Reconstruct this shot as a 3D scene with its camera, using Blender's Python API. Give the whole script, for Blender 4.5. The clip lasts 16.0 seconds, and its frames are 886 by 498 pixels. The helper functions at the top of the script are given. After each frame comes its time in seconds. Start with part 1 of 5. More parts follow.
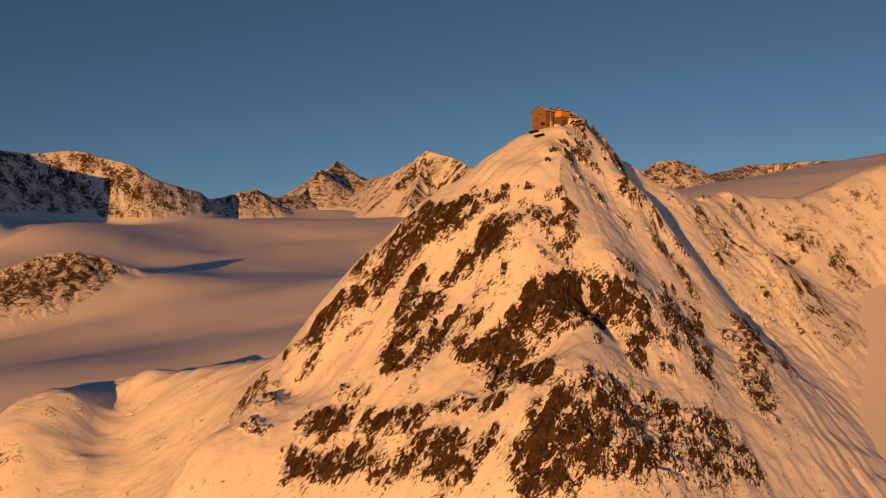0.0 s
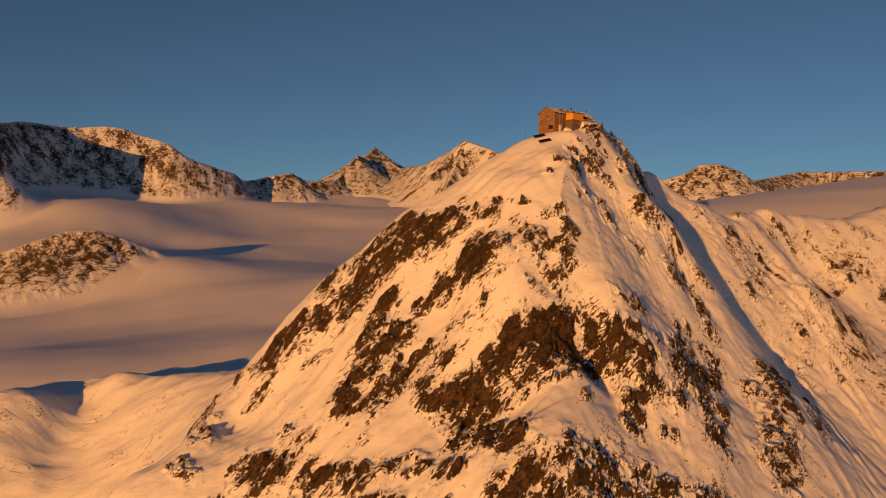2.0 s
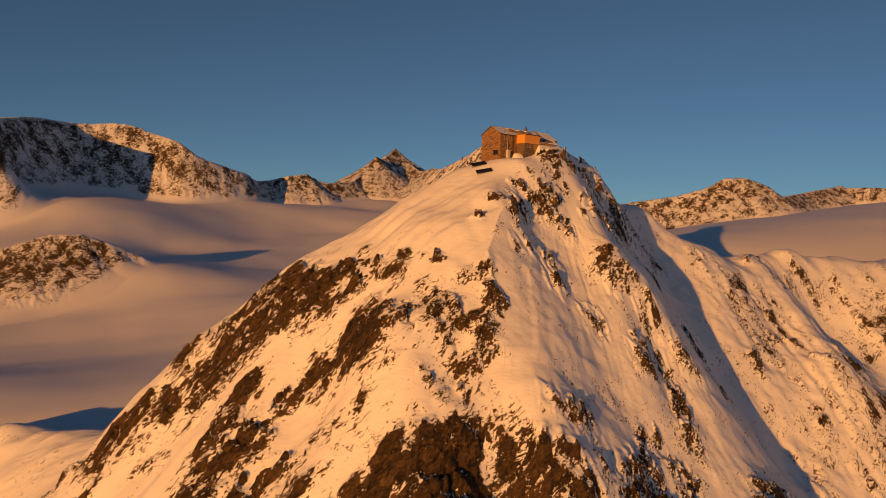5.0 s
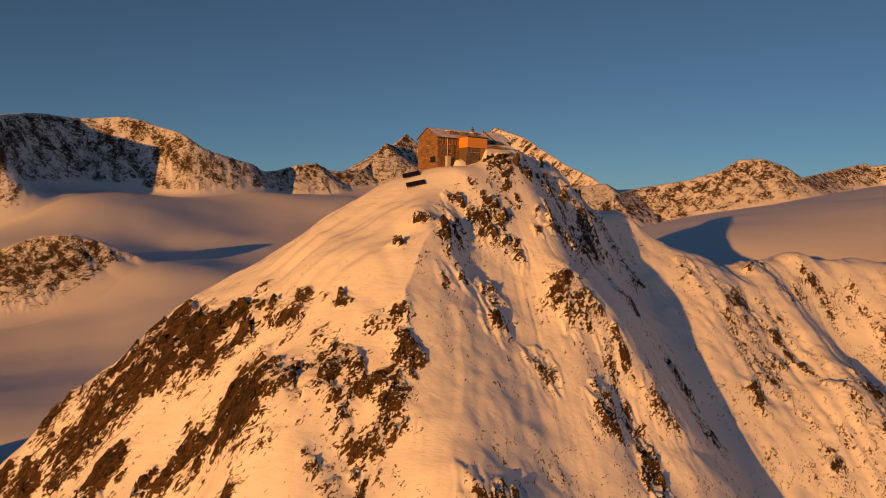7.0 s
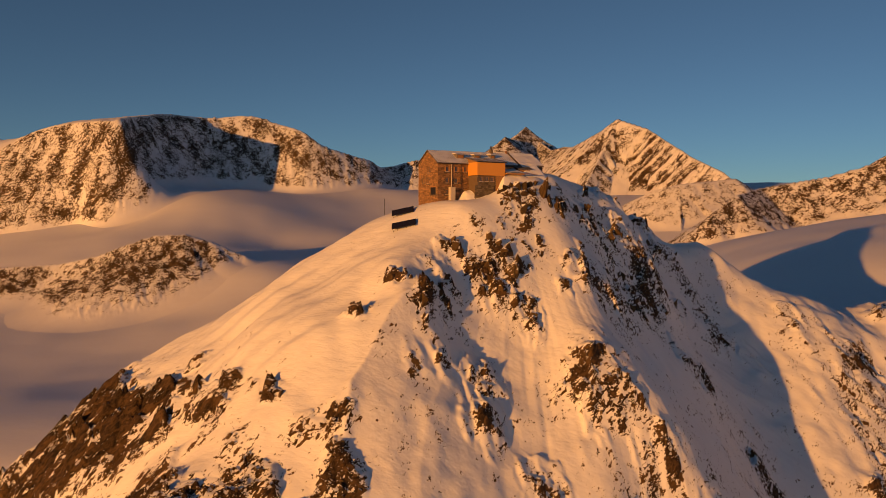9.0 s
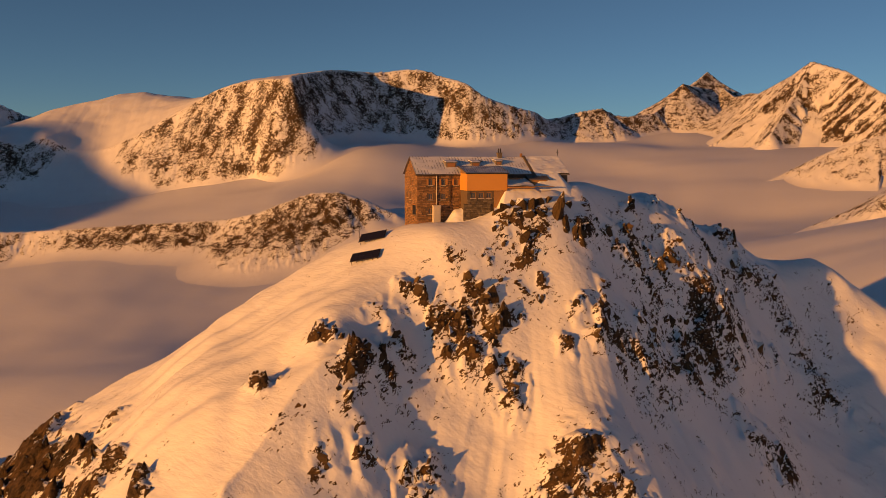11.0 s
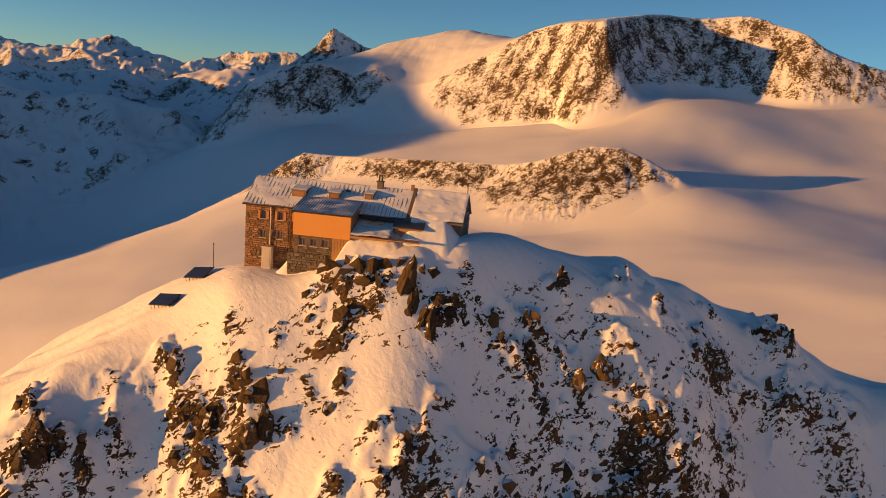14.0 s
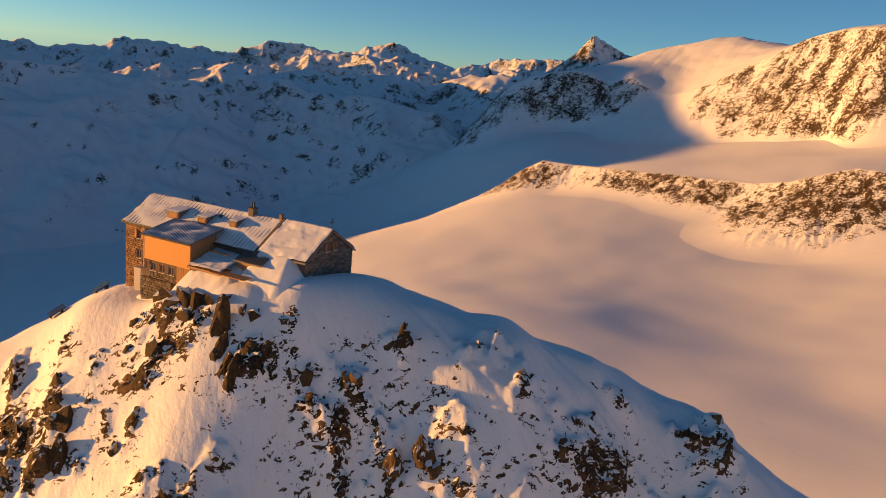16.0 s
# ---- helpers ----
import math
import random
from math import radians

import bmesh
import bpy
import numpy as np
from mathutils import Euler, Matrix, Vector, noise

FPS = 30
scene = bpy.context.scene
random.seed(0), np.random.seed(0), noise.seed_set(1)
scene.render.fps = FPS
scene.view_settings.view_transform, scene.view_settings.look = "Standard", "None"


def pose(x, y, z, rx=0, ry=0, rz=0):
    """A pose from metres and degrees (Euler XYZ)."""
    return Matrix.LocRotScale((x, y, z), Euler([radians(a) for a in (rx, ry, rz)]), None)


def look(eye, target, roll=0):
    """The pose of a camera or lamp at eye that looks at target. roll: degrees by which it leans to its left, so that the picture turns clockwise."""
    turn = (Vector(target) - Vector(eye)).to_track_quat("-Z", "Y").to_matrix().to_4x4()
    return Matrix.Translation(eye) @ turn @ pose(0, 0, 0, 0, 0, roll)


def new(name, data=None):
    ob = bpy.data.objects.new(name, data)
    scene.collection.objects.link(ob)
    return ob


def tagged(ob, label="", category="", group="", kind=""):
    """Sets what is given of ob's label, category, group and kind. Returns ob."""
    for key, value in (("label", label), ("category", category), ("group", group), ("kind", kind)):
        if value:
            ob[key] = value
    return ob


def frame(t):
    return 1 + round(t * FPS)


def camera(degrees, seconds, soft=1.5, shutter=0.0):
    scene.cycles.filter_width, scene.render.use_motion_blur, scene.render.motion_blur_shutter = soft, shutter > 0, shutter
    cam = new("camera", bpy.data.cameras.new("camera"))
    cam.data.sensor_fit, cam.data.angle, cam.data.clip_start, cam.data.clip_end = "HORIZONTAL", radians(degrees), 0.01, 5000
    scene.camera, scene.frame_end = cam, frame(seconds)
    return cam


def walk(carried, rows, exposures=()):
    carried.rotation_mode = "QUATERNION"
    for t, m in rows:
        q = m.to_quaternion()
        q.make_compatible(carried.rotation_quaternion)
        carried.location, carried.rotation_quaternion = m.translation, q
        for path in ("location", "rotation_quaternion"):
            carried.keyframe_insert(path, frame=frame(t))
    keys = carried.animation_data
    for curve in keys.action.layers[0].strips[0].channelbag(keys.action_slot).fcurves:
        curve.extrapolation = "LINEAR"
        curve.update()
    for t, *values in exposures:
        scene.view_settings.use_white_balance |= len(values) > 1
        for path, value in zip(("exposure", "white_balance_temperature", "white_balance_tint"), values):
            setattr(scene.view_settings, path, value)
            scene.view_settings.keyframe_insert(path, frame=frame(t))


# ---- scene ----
cam = camera(59.15, 16.0, 0.45)
PATH = [
    (0, (-53.47, -363.34, -61.11), (-53.93, -263.34, -61.27), -2.38),
    (0.5, (-48.20, -352.54, -58.56), (-48.29, -252.54, -58.90), -1.44),
    (1, (-42.60, -341.84, -55.80), (-42.28, -241.85, -57.21), -0.37),
    (1.5, (-37.05, -330.90, -53.19), (-37.94, -230.92, -55.21), 0.29),
    (2, (-31.56, -319.31, -50.47), (-37.29, -219.49, -51.99), 0.42),
    (2.5, (-25.94, -306.49, -47.40), (-36.51, -207.05, -48.29), 0.30),
    (3, (-20.40, -293.94, -44.16), (-32.52, -194.68, -44.92), 0.82),
    (3.5, (-14.85, -281.87, -41.17), (-26.81, -182.59, -41.99), 1.26),
    (4, (-9.52, -269.55, -38.18), (-20.12, -170.12, -39.07), 1.51),
    (4.5, (-4.10, -257.22, -35.30), (-13.54, -157.67, -36.48), 1.84),
    (7, (20.83, -203.53, -21.14), (8.67, -104.35, -25.00), 0.42),
    (7.5, (25.54, -190.78, -18.38), (11.07, -91.93, -22.66), 0.47),
    (8, (30.31, -178.32, -15.52), (12.23, -80.04, -19.36), 0.82),
    (8.5, (35.12, -166.17, -12.57), (12.18, -68.92, -16.67), 0.69),
    (11, (58.47, -109.27, 2.64), (10.00, -22.59, -9.06), 0.27),
    (11.5, (62.65, -97.40, 5.26), (9.06, -13.99, -7.78), 0.94),
    (12, (67.04, -86.24, 7.67), (9.03, -6.09, -6.82), 1.91),
    (12.5, (71.10, -74.86, 9.87), (6.73, -0.00, -6.01), 2.82),
    (13, (75.01, -63.60, 11.88), (5.16, 5.43, -7.01), 3.60),
    (13.5, (78.25, -52.07, 13.62), (4.45, 12.01, -7.55), 4.37),
    (14, (81.20, -40.78, 15.19), (3.79, 19.15, -5.25), 4.56),
    (14.5, (83.66, -29.41, 16.65), (0.06, 21.33, -4.25), 3.35),
    (15, (85.98, -18.42, 17.88), (-1.65, 24.77, -3.43), 3.34),
    (15.5, (87.72, -7.40, 19.06), (-2.80, 29.28, -2.42), 4.44),
    (16, (89.58, 3.16, 20.22), (-2.80, 34.20, -2.17), 5.38),
]
walk(cam, [(t, look(eye, aim, roll)) for t, eye, aim, roll in PATH],
     [(0, -0.08, 9000, 12), (8, -0.02, 9000, 12), (11, 0.17, 8800, 12), (12.5, 0.40, 8200, 6), (14, 0.70, 7500, 2), (16, 0.90, 7300, 1)])

# ---- light ----
SUN_AZ, SUN_EL = 23.0, 3.2          # the sun stands behind the start of the flight, to its left, very low
to_sun = Vector((-math.sin(radians(SUN_AZ)) * math.cos(radians(SUN_EL)),
                 -math.cos(radians(SUN_AZ)) * math.cos(radians(SUN_EL)), math.sin(radians(SUN_EL))))
world = bpy.data.worlds.new("evening_sky")
scene.world = world
world.use_nodes = True
wn = world.node_tree
sky = wn.nodes.new("ShaderNodeTexSky")
sky.sky_type = "NISHITA"
sky.sun_disc = False
sky.sun_elevation = radians(SUN_EL)
sky.sun_rotation = math.atan2(to_sun.x, to_sun.y)
sky.altitude = 6000
sky.air_density, sky.dust_density, sky.ozone_density = 1.0, 0.9, 2.4
wn.links.new(sky.outputs[0], wn.nodes["Background"].inputs[0])
wn.nodes["Background"].inputs[1].default_value = 0.100
sun = new("sun", bpy.data.lights.new("sun", "SUN"))
sun.data.energy, sun.data.angle, sun.data.color = 4.65, radians(0.6), (1.0, 0.45, 0.118)
sun.matrix_world = look(to_sun * 50, (0, 0, 0))


# ---- noise and terrain arithmetic ----
def hashed(ix, iy, seed):
    h = (ix.astype(np.int64) * 374761393 + iy.astype(np.int64) * 668265263 + seed * 974634777) & 0x7FFFFFFF
    h = ((h ^ (h >> 13)) * 1274126177) & 0x7FFFFFFF
    return ((h ^ (h >> 16)) & 0xFFFF) / 65535.0


def wave(x, y, seed=0):
    """Smooth gradient noise, about -1 to 1."""
    ix, iy = np.floor(x), np.floor(y)
    fx, fy = x - ix, y - iy
    ux, uy = fx * fx * fx * (fx * (fx * 6 - 15) + 10), fy * fy * fy * (fy * (fy * 6 - 15) + 10)

    def corner(dx, dy):
        a = hashed(ix + dx, iy + dy, seed) * 2 * np.pi
        return np.cos(a) * (fx - dx) + np.sin(a) * (fy - dy)
    low = corner(0, 0) * (1 - ux) + corner(1, 0) * ux
    high = corner(0, 1) * (1 - ux) + corner(1, 1) * ux
    return (low * (1 - uy) + high * uy) * 1.5


def fbm(x, y, octaves=4, seed=0):
    out, amp = 0 * x, 1.0
    for k in range(octaves):
        out = out + amp * wave(x * 2 ** k, y * 2 ** k, seed + 17 * k)
        amp *= 0.5
    return out


def ridged(x, y, octaves=4, seed=0):
    out, amp = 0 * x, 1.0
    for k in range(octaves):
        out = out + amp * (1 - 2 * np.abs(wave(x * 2 ** k, y * 2 ** k, seed + 31 * k)))
        amp *= 0.5
    return out


def step(x, a, b):
    u = np.clip((x - a) / (b - a), 0, 1)
    return u * u * (3 - 2 * u)


class Relief:
    """A smooth surface hung over lines of spot heights along crests, flanks and hollows."""

    def __init__(self, lines, soft, far):
        p = np.array([q for line in lines for q in line], float)
        self.p, self.far, self.scale = p, far, 100.0
        n = len(p)
        a = np.zeros((n + 3, n + 3))
        a[:n, :n] = self.kernel(p[:, None, :2] - p[None, :, :2]) + soft * np.eye(n)
        a[:n, n], a[:n, n + 1:] = 1, p[:, :2] / self.scale
        a[n:, :n] = a[:n, n:].T
        self.w = np.linalg.solve(a, np.r_[p[:, 2], 0, 0, 0])

    def kernel(self, d):
        r2 = (d ** 2).sum(-1) / self.scale ** 2
        return r2 * np.log(r2 + 1e-9)

    def __call__(self, x, y):
        shape, x, y = x.shape, x.ravel(), y.ravel()
        out = np.empty(len(x))
        n = len(self.p)
        for k in range(0, len(x), 20000):
            q = np.stack([x[k:k + 20000], y[k:k + 20000]], -1)
            out[k:k + 20000] = self.kernel(q[:, None] - self.p[None, :, :2]) @ self.w[:n] + self.w[n] + q / self.scale @ self.w[n + 1:]
        return out.reshape(shape)


def crest(x, y, nodes, left, right, cliff, apron=0.12, reach=1e9):
    """A mountain with that crest line: the height, the distance from the crest, the way along it. It falls off with the
    slopes left and right, steeply for the height of its cliffs and then as an apron, which sinks away past its reach."""
    nodes = np.array(nodes, float)
    best, far, along, s0 = np.full(x.shape, -1e9), np.zeros(x.shape), np.zeros(x.shape), 0.0
    for a, b in zip(nodes[:-1], nodes[1:]):
        d = b - a
        n = np.hypot(d[0], d[1])
        raw = ((x - a[0]) * d[0] + (y - a[1]) * d[1]) / n ** 2
        t = np.clip(raw, 0, 1)
        ox, oy = x - a[0] - t * d[0], y - a[1] - t * d[1]
        r = np.hypot(ox, oy)
        side = np.where(d[0] * oy - d[1] * ox > 0, left, right)
        side = np.where((raw < 0) | (raw > 1), max(left, right), side)
        z = a[2] + t * d[2] - cliff * (1 - np.exp(-r * side / cliff)) - apron * r - 0.0016 * np.maximum(0, r - reach) ** 2
        m = z > best
        best, far, along = np.where(m, z, best), np.where(m, r, far), np.where(m, s0 + t * n, along)
        s0 += n
    return best, far, along


def sheet(name, x, y, z, mat, rock=None, parent=None):
    """A surface over a grid of places, with the share of bare rock at each."""
    rows, cols = x.shape
    me = bpy.data.meshes.new(name)
    me.vertices.add(rows * cols)
    me.vertices.foreach_set("co", np.stack([x, y, z], -1).astype(np.float32).ravel())
    i = np.arange(rows * cols).reshape(rows, cols)
    quads = np.stack([i[:-1, :-1], i[:-1, 1:], i[1:, 1:], i[1:, :-1]], -1).reshape(-1, 4)
    a, b, c = (np.array([x.ravel()[q], y.ravel()[q]]) for q in (quads[0, 0], quads[0, 1], quads[0, 2]))
    if (b - a)[0] * (c - b)[1] - (b - a)[1] * (c - b)[0] < 0:
        quads = quads[:, ::-1]
    n = len(quads)
    me.loops.add(4 * n)
    me.loops.foreach_set("vertex_index", quads.astype(np.int32).ravel())
    me.polygons.add(n)
    me.polygons.foreach_set("loop_start", np.arange(0, 4 * n, 4, dtype=np.int32))
    me.polygons.foreach_set("loop_total", np.full(n, 4, dtype=np.int32))
    me.update(calc_edges=True)
    me.polygons.foreach_set("use_smooth", np.ones(n, dtype=bool))
    if rock is not None:
        at = me.attributes.new("rock", "FLOAT", "POINT")
        at.data.foreach_set("value", rock.astype(np.float32).ravel())
    me.materials.append(mat)
    ob = new(name, me)
    ob.parent = parent
    return ob


def graded(*stretches):
    """Places along an axis: (from, to, spacing) one after another."""
    out = []
    for a, b, s in stretches:
        out += list(np.linspace(a, b, max(2, round((b - a) / s)), endpoint=False))
    return np.array(out + [stretches[-1][1]])


def fan(az0, az1, columns, r0, r1, rows, power=1.0):
    """A grid of places fanned out round the near summit: azimuths from +y to the left in degrees."""
    az = np.radians(np.linspace(az0, az1, columns))
    r = r0 * (r1 / r0) ** np.linspace(0, 1, rows) if power == 1.0 else np.linspace(r0, r1, rows)
    rr, aa = np.meshgrid(r, az, indexing="ij")
    return -np.sin(aa) * rr, np.cos(aa) * rr


def slope_of(z, x, y):
    """Steepness of a surface over a grid, rise over run."""
    zr, zc = np.gradient(z)
    xr, xc = np.gradient(x)
    yr, yc = np.gradient(y)
    det = xr * yc - xc * yr
    gx, gy = (zr * yc - zc * yr) / det, (zc * xr - zr * xc) / det
    return np.hypot(gx, gy), gx, gy


# ---- materials ----
def nodes_of(name):
    m = bpy.data.materials.new(name)
    m.use_nodes = True
    t = m.node_tree
    return m, t, t.nodes["Principled BSDF"]


def add(t, kind, **values):
    n = t.nodes.new(kind)
    for key, v in values.items():
        n.inputs[int(key[1:]) if key[0] == "i" and key[1:].isdigit() else key.replace("_", " ")].default_value = v
    return n


def noise_node(t, vec, scale, detail=6.0, rough=0.6):
    n = add(t, "ShaderNodeTexNoise", Scale=scale, Detail=detail, Roughness=rough)
    if vec is not None:
        t.links.new(vec, n.inputs["Vector"])
    return n.outputs["Fac"]


def ramp(t, fac, *stops):
    n = t.nodes.new("ShaderNodeValToRGB")
    e = n.color_ramp.elements
    while len(e) < len(stops):
        e.new(0.5)
    for el, (pos, col) in zip(e, stops):
        el.position, el.color = pos, (*col, 1) if len(col) == 3 else col
    t.links.new(fac, n.inputs[0])
    return n.outputs[0]


def maths(t, op, a, b=None, clamp=False):
    n = t.nodes.new("ShaderNodeMath")
    n.operation, n.use_clamp = op, clamp
    for k, v in enumerate((a, b)):
        if v is None:
            continue
        if isinstance(v, (int, float)):
            n.inputs[k].default_value = v
        else:
            t.links.new(v, n.inputs[k])
    return n.outputs[0]


def mixed(t, fac, a, b):
    n = t.nodes.new("ShaderNodeMix")
    n.data_type = "RGBA"
    for sock, v in ((n.inputs[0], fac), (n.inputs[6], a), (n.inputs[7], b)):
        if isinstance(v, (int, float)):
            sock.default_value = v
        elif isinstance(v, tuple):
            sock.default_value = (*v, 1)
        else:
            t.links.new(v, sock)
    return n.outputs[2]


def bumped(t, bsdf, height, strength, distance):
    n = add(t, "ShaderNodeBump", Strength=strength, Distance=distance)
    t.links.new(height, n.inputs["Height"])
    t.links.new(n.outputs[0], bsdf.inputs["Normal"])
    return n


SNOW = (0.86, 0.87, 0.90)


def cells(t, vec, scale):
    n = add(t, "ShaderNodeTexVoronoi", Scale=scale)
    t.links.new(vec, n.inputs["Vector"])
    return n


def slabs_of(t, vec, scale):
    """Broken rock: a random number for each slab, and the height of its tilted top."""
    n = cells(t, vec, scale)
    rel, col, dot = t.nodes.new("ShaderNodeVectorMath"), t.nodes.new("ShaderNodeVectorMath"), t.nodes.new("ShaderNodeVectorMath")
    scaled = t.nodes.new("ShaderNodeVectorMath")
    rel.operation, col.operation, dot.operation, scaled.operation = "SUBTRACT", "SUBTRACT", "DOT_PRODUCT", "SCALE"
    t.links.new(vec, rel.inputs[0])
    t.links.new(n.outputs["Position"], rel.inputs[1])
    t.links.new(n.outputs["Color"], col.inputs[0])
    col.inputs[1].default_value = (0.5, 0.5, 0.5)
    t.links.new(rel.outputs[0], scaled.inputs[0])
    scaled.inputs["Scale"].default_value = scale
    t.links.new(scaled.outputs[0], dot.inputs[0])
    t.links.new(col.outputs[0], dot.inputs[1])
    sep = t.nodes.new("ShaderNodeSeparateColor")
    t.links.new(n.outputs["Color"], sep.inputs[0])
    return sep.outputs[0], dot.outputs["Value"]


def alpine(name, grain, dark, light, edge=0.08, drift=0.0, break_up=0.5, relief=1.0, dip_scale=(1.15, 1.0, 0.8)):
    """Snow over rock: slabs of rock show where the surface's own share of rock is high, snow lies on their flat tops."""
    m, t, b = nodes_of(name)
    pos = t.nodes.new("ShaderNodeNewGeometry").outputs["Position"]
    share = t.nodes.new("ShaderNodeAttribute")
    share.attribute_name = "rock"
    warp = add(t, "ShaderNodeTexNoise", Scale=0.9 / grain, Detail=3.0)
    t.links.new(pos, warp.inputs["Vector"])
    bent = t.nodes.new("ShaderNodeVectorMath")
    bent.operation = "MULTIPLY_ADD"
    t.links.new(warp.outputs["Color"], bent.inputs[0])
    bent.inputs[1].default_value = (grain * 0.8,) * 3
    t.links.new(pos, bent.inputs[2])
    dip = add(t, "ShaderNodeMapping")
    dip.vector_type = "TEXTURE"
    dip.inputs["Rotation"].default_value = (0, radians(-48), 0)
    dip.inputs["Scale"].default_value = dip_scale
    t.links.new(bent.outputs[0], dip.inputs["Vector"])
    tag, top = slabs_of(t, dip.outputs[0], 1.0 / grain)
    small_tag, small_top = slabs_of(t, dip.outputs[0], 3.1 / grain)
    coarse = noise_node(t, pos, 0.5 / grain, 5, 0.62)
    fine = noise_node(t, pos, 7.0 / grain, 4, 0.65)
    tiny_tag, tiny_top = slabs_of(t, dip.outputs[0], 8.5 / grain)
    shape = maths(t, "ADD", maths(t, "MULTIPLY", top, 1.2), maths(t, "ADD", maths(t, "MULTIPLY", small_top, 0.42), maths(t, "ADD", maths(t, "MULTIPLY", tiny_top, 0.18), maths(t, "MULTIPLY", fine, 0.20))))
    bump = add(t, "ShaderNodeBump", Strength=1.0, Distance=grain * 0.5 * relief)
    t.links.new(shape, bump.inputs["Height"])
    lie = t.nodes.new("ShaderNodeSeparateXYZ")
    t.links.new(bump.outputs[0], lie.inputs[0])
    f = maths(t, "ADD", share.outputs["Fac"], maths(t, "MULTIPLY", maths(t, "SUBTRACT", coarse, 0.5), 0.9))
    f = maths(t, "ADD", f, maths(t, "MULTIPLY", maths(t, "SUBTRACT", tag, 0.5), 0.30))
    f = maths(t, "ADD", f, maths(t, "MULTIPLY", maths(t, "SUBTRACT", small_tag, 0.5), 0.55 * break_up))
    f = maths(t, "ADD", f, maths(t, "MULTIPLY", maths(t, "SUBTRACT", fine, 0.5), 0.4 * break_up))
    f = maths(t, "ADD", f, maths(t, "MULTIPLY", maths(t, "SUBTRACT", tiny_tag, 0.5), 0.30 * break_up))
    f = maths(t, "SUBTRACT", f, maths(t, "MULTIPLY", maths(t, "SUBTRACT", lie.outputs[2], 0.62), 0.55))
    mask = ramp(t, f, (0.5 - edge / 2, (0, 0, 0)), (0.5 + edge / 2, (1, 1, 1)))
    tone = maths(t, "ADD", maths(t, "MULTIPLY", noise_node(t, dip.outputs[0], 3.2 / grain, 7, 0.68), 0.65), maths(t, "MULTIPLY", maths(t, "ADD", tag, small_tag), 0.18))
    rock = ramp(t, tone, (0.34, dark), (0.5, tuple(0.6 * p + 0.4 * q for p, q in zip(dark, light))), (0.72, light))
    flecks = noise_node(t, pos, 0.35 / grain, 3, 0.5)
    snow = mixed(t, flecks, SNOW, (0.80, 0.80, 0.83))
    t.links.new(mixed(t, mask, snow, rock), b.inputs["Base Color"])
    t.links.new(maths(t, "ADD", maths(t, "MULTIPLY", mask, 0.25), 0.6), b.inputs["Roughness"])
    b.inputs["Specular IOR Level"].default_value = 0.25
    h = maths(t, "MULTIPLY", mask, maths(t, "ADD", shape, 0.5))
    if drift:
        lay = add(t, "ShaderNodeMapping")
        lay.inputs["Rotation"].default_value = (0, 0, radians(40))
        lay.inputs["Scale"].default_value = (0.4, 1.3, 1)
        t.links.new(pos, lay.inputs["Vector"])
        small = noise_node(t, lay.outputs[0], 1.0 / drift, 6, 0.62)
        ripples = maths(t, "MULTIPLY", maths(t, "SUBTRACT", 1.0, mask), maths(t, "MULTIPLY", small, 0.11 * drift / (grain * 0.5 * relief)))
        h = maths(t, "ADD", h, ripples)
    bumped(t, b, h, 0.9, grain * 0.5 * relief)
    return m


def snowfield(name):
    m, t, b = nodes_of(name)
    pos = t.nodes.new("ShaderNodeNewGeometry").outputs["Position"]
    drift = add(t, "ShaderNodeMapping")
    drift.inputs["Rotation"].default_value = (0, 0, radians(25))
    drift.inputs["Scale"].default_value = (0.25, 1, 1)
    t.links.new(pos, drift.inputs["Vector"])
    big, small = noise_node(t, drift.outputs[0], 0.02, 5, 0.5), noise_node(t, drift.outputs[0], 0.3, 4, 0.6)
    t.links.new(mixed(t, big, SNOW, (0.81, 0.82, 0.85)), b.inputs["Base Color"])
    b.inputs["Roughness"].default_value = 0.6
    b.inputs["Specular IOR Level"].default_value = 0.25
    bumped(t, b, maths(t, "ADD", maths(t, "MULTIPLY", big, 4.0), small), 0.25, 0.4)
    return m


M_NEAR = alpine("snowy_gneiss", 1.9, (0.014, 0.0095, 0.0065), (0.125, 0.072, 0.035), 0.03, 1.5, 1.25, 1.0, (2.0, 0.95, 0.7))
M_FAR = alpine("snowy_cliffs", 8.0, (0.016, 0.011, 0.008), (0.14, 0.09, 0.052), 0.08, 0.0, 1.0)
# paler rock for the distant ranges: the haze of the air is put into its colours
M_HAZY = alpine("hazy_distant_rock", 12.0, (0.06, 0.055, 0.055), (0.22, 0.17, 0.14), 0.14, 0.0, 0.8)
M_ISLAND = alpine("snowy_boulders", 5.0, (0.014, 0.010, 0.007), (0.13, 0.08, 0.045), 0.06, 0.0, 1.0)
M_GLACIER = snowfield("glacier_snow")


# ---- the terrain ----
# Glacier basins and valleys: spot heights
BASIN = [(-444, 940, -78), (-501, 1755, 40), (-677, 1651, 48), (-300, 1400, -10), (-300, 2000, 60), (-1698, 619, -172), (-1640, 780, -116), (-1195, 748, -125),
         (-1483, 725, -118), (-1319, 808, -116), (-1187, 842, -110), (-1121, 924, -88), (-1027, 998, -66), (-944, 1102, -48), (-1436, 900, -100)]
UNDER_CLIFF = [(-839, 1184, 7), (-714, 1194, -13), (-611, 1229, -33), (-518, 1273, -45), (-404, 1401, -30), (-889, 1070, -29), (-768, 1395, 19),
               (-1000, 1410, 40), (-840, 1515, 28), (-730, 1580, 28), (-660, 1750, 36), (-600, 1830, 40), (-980, 1220, 0), (-520, 1900, 52), (-440, 1850, 30), (-380, 1950, 60)]
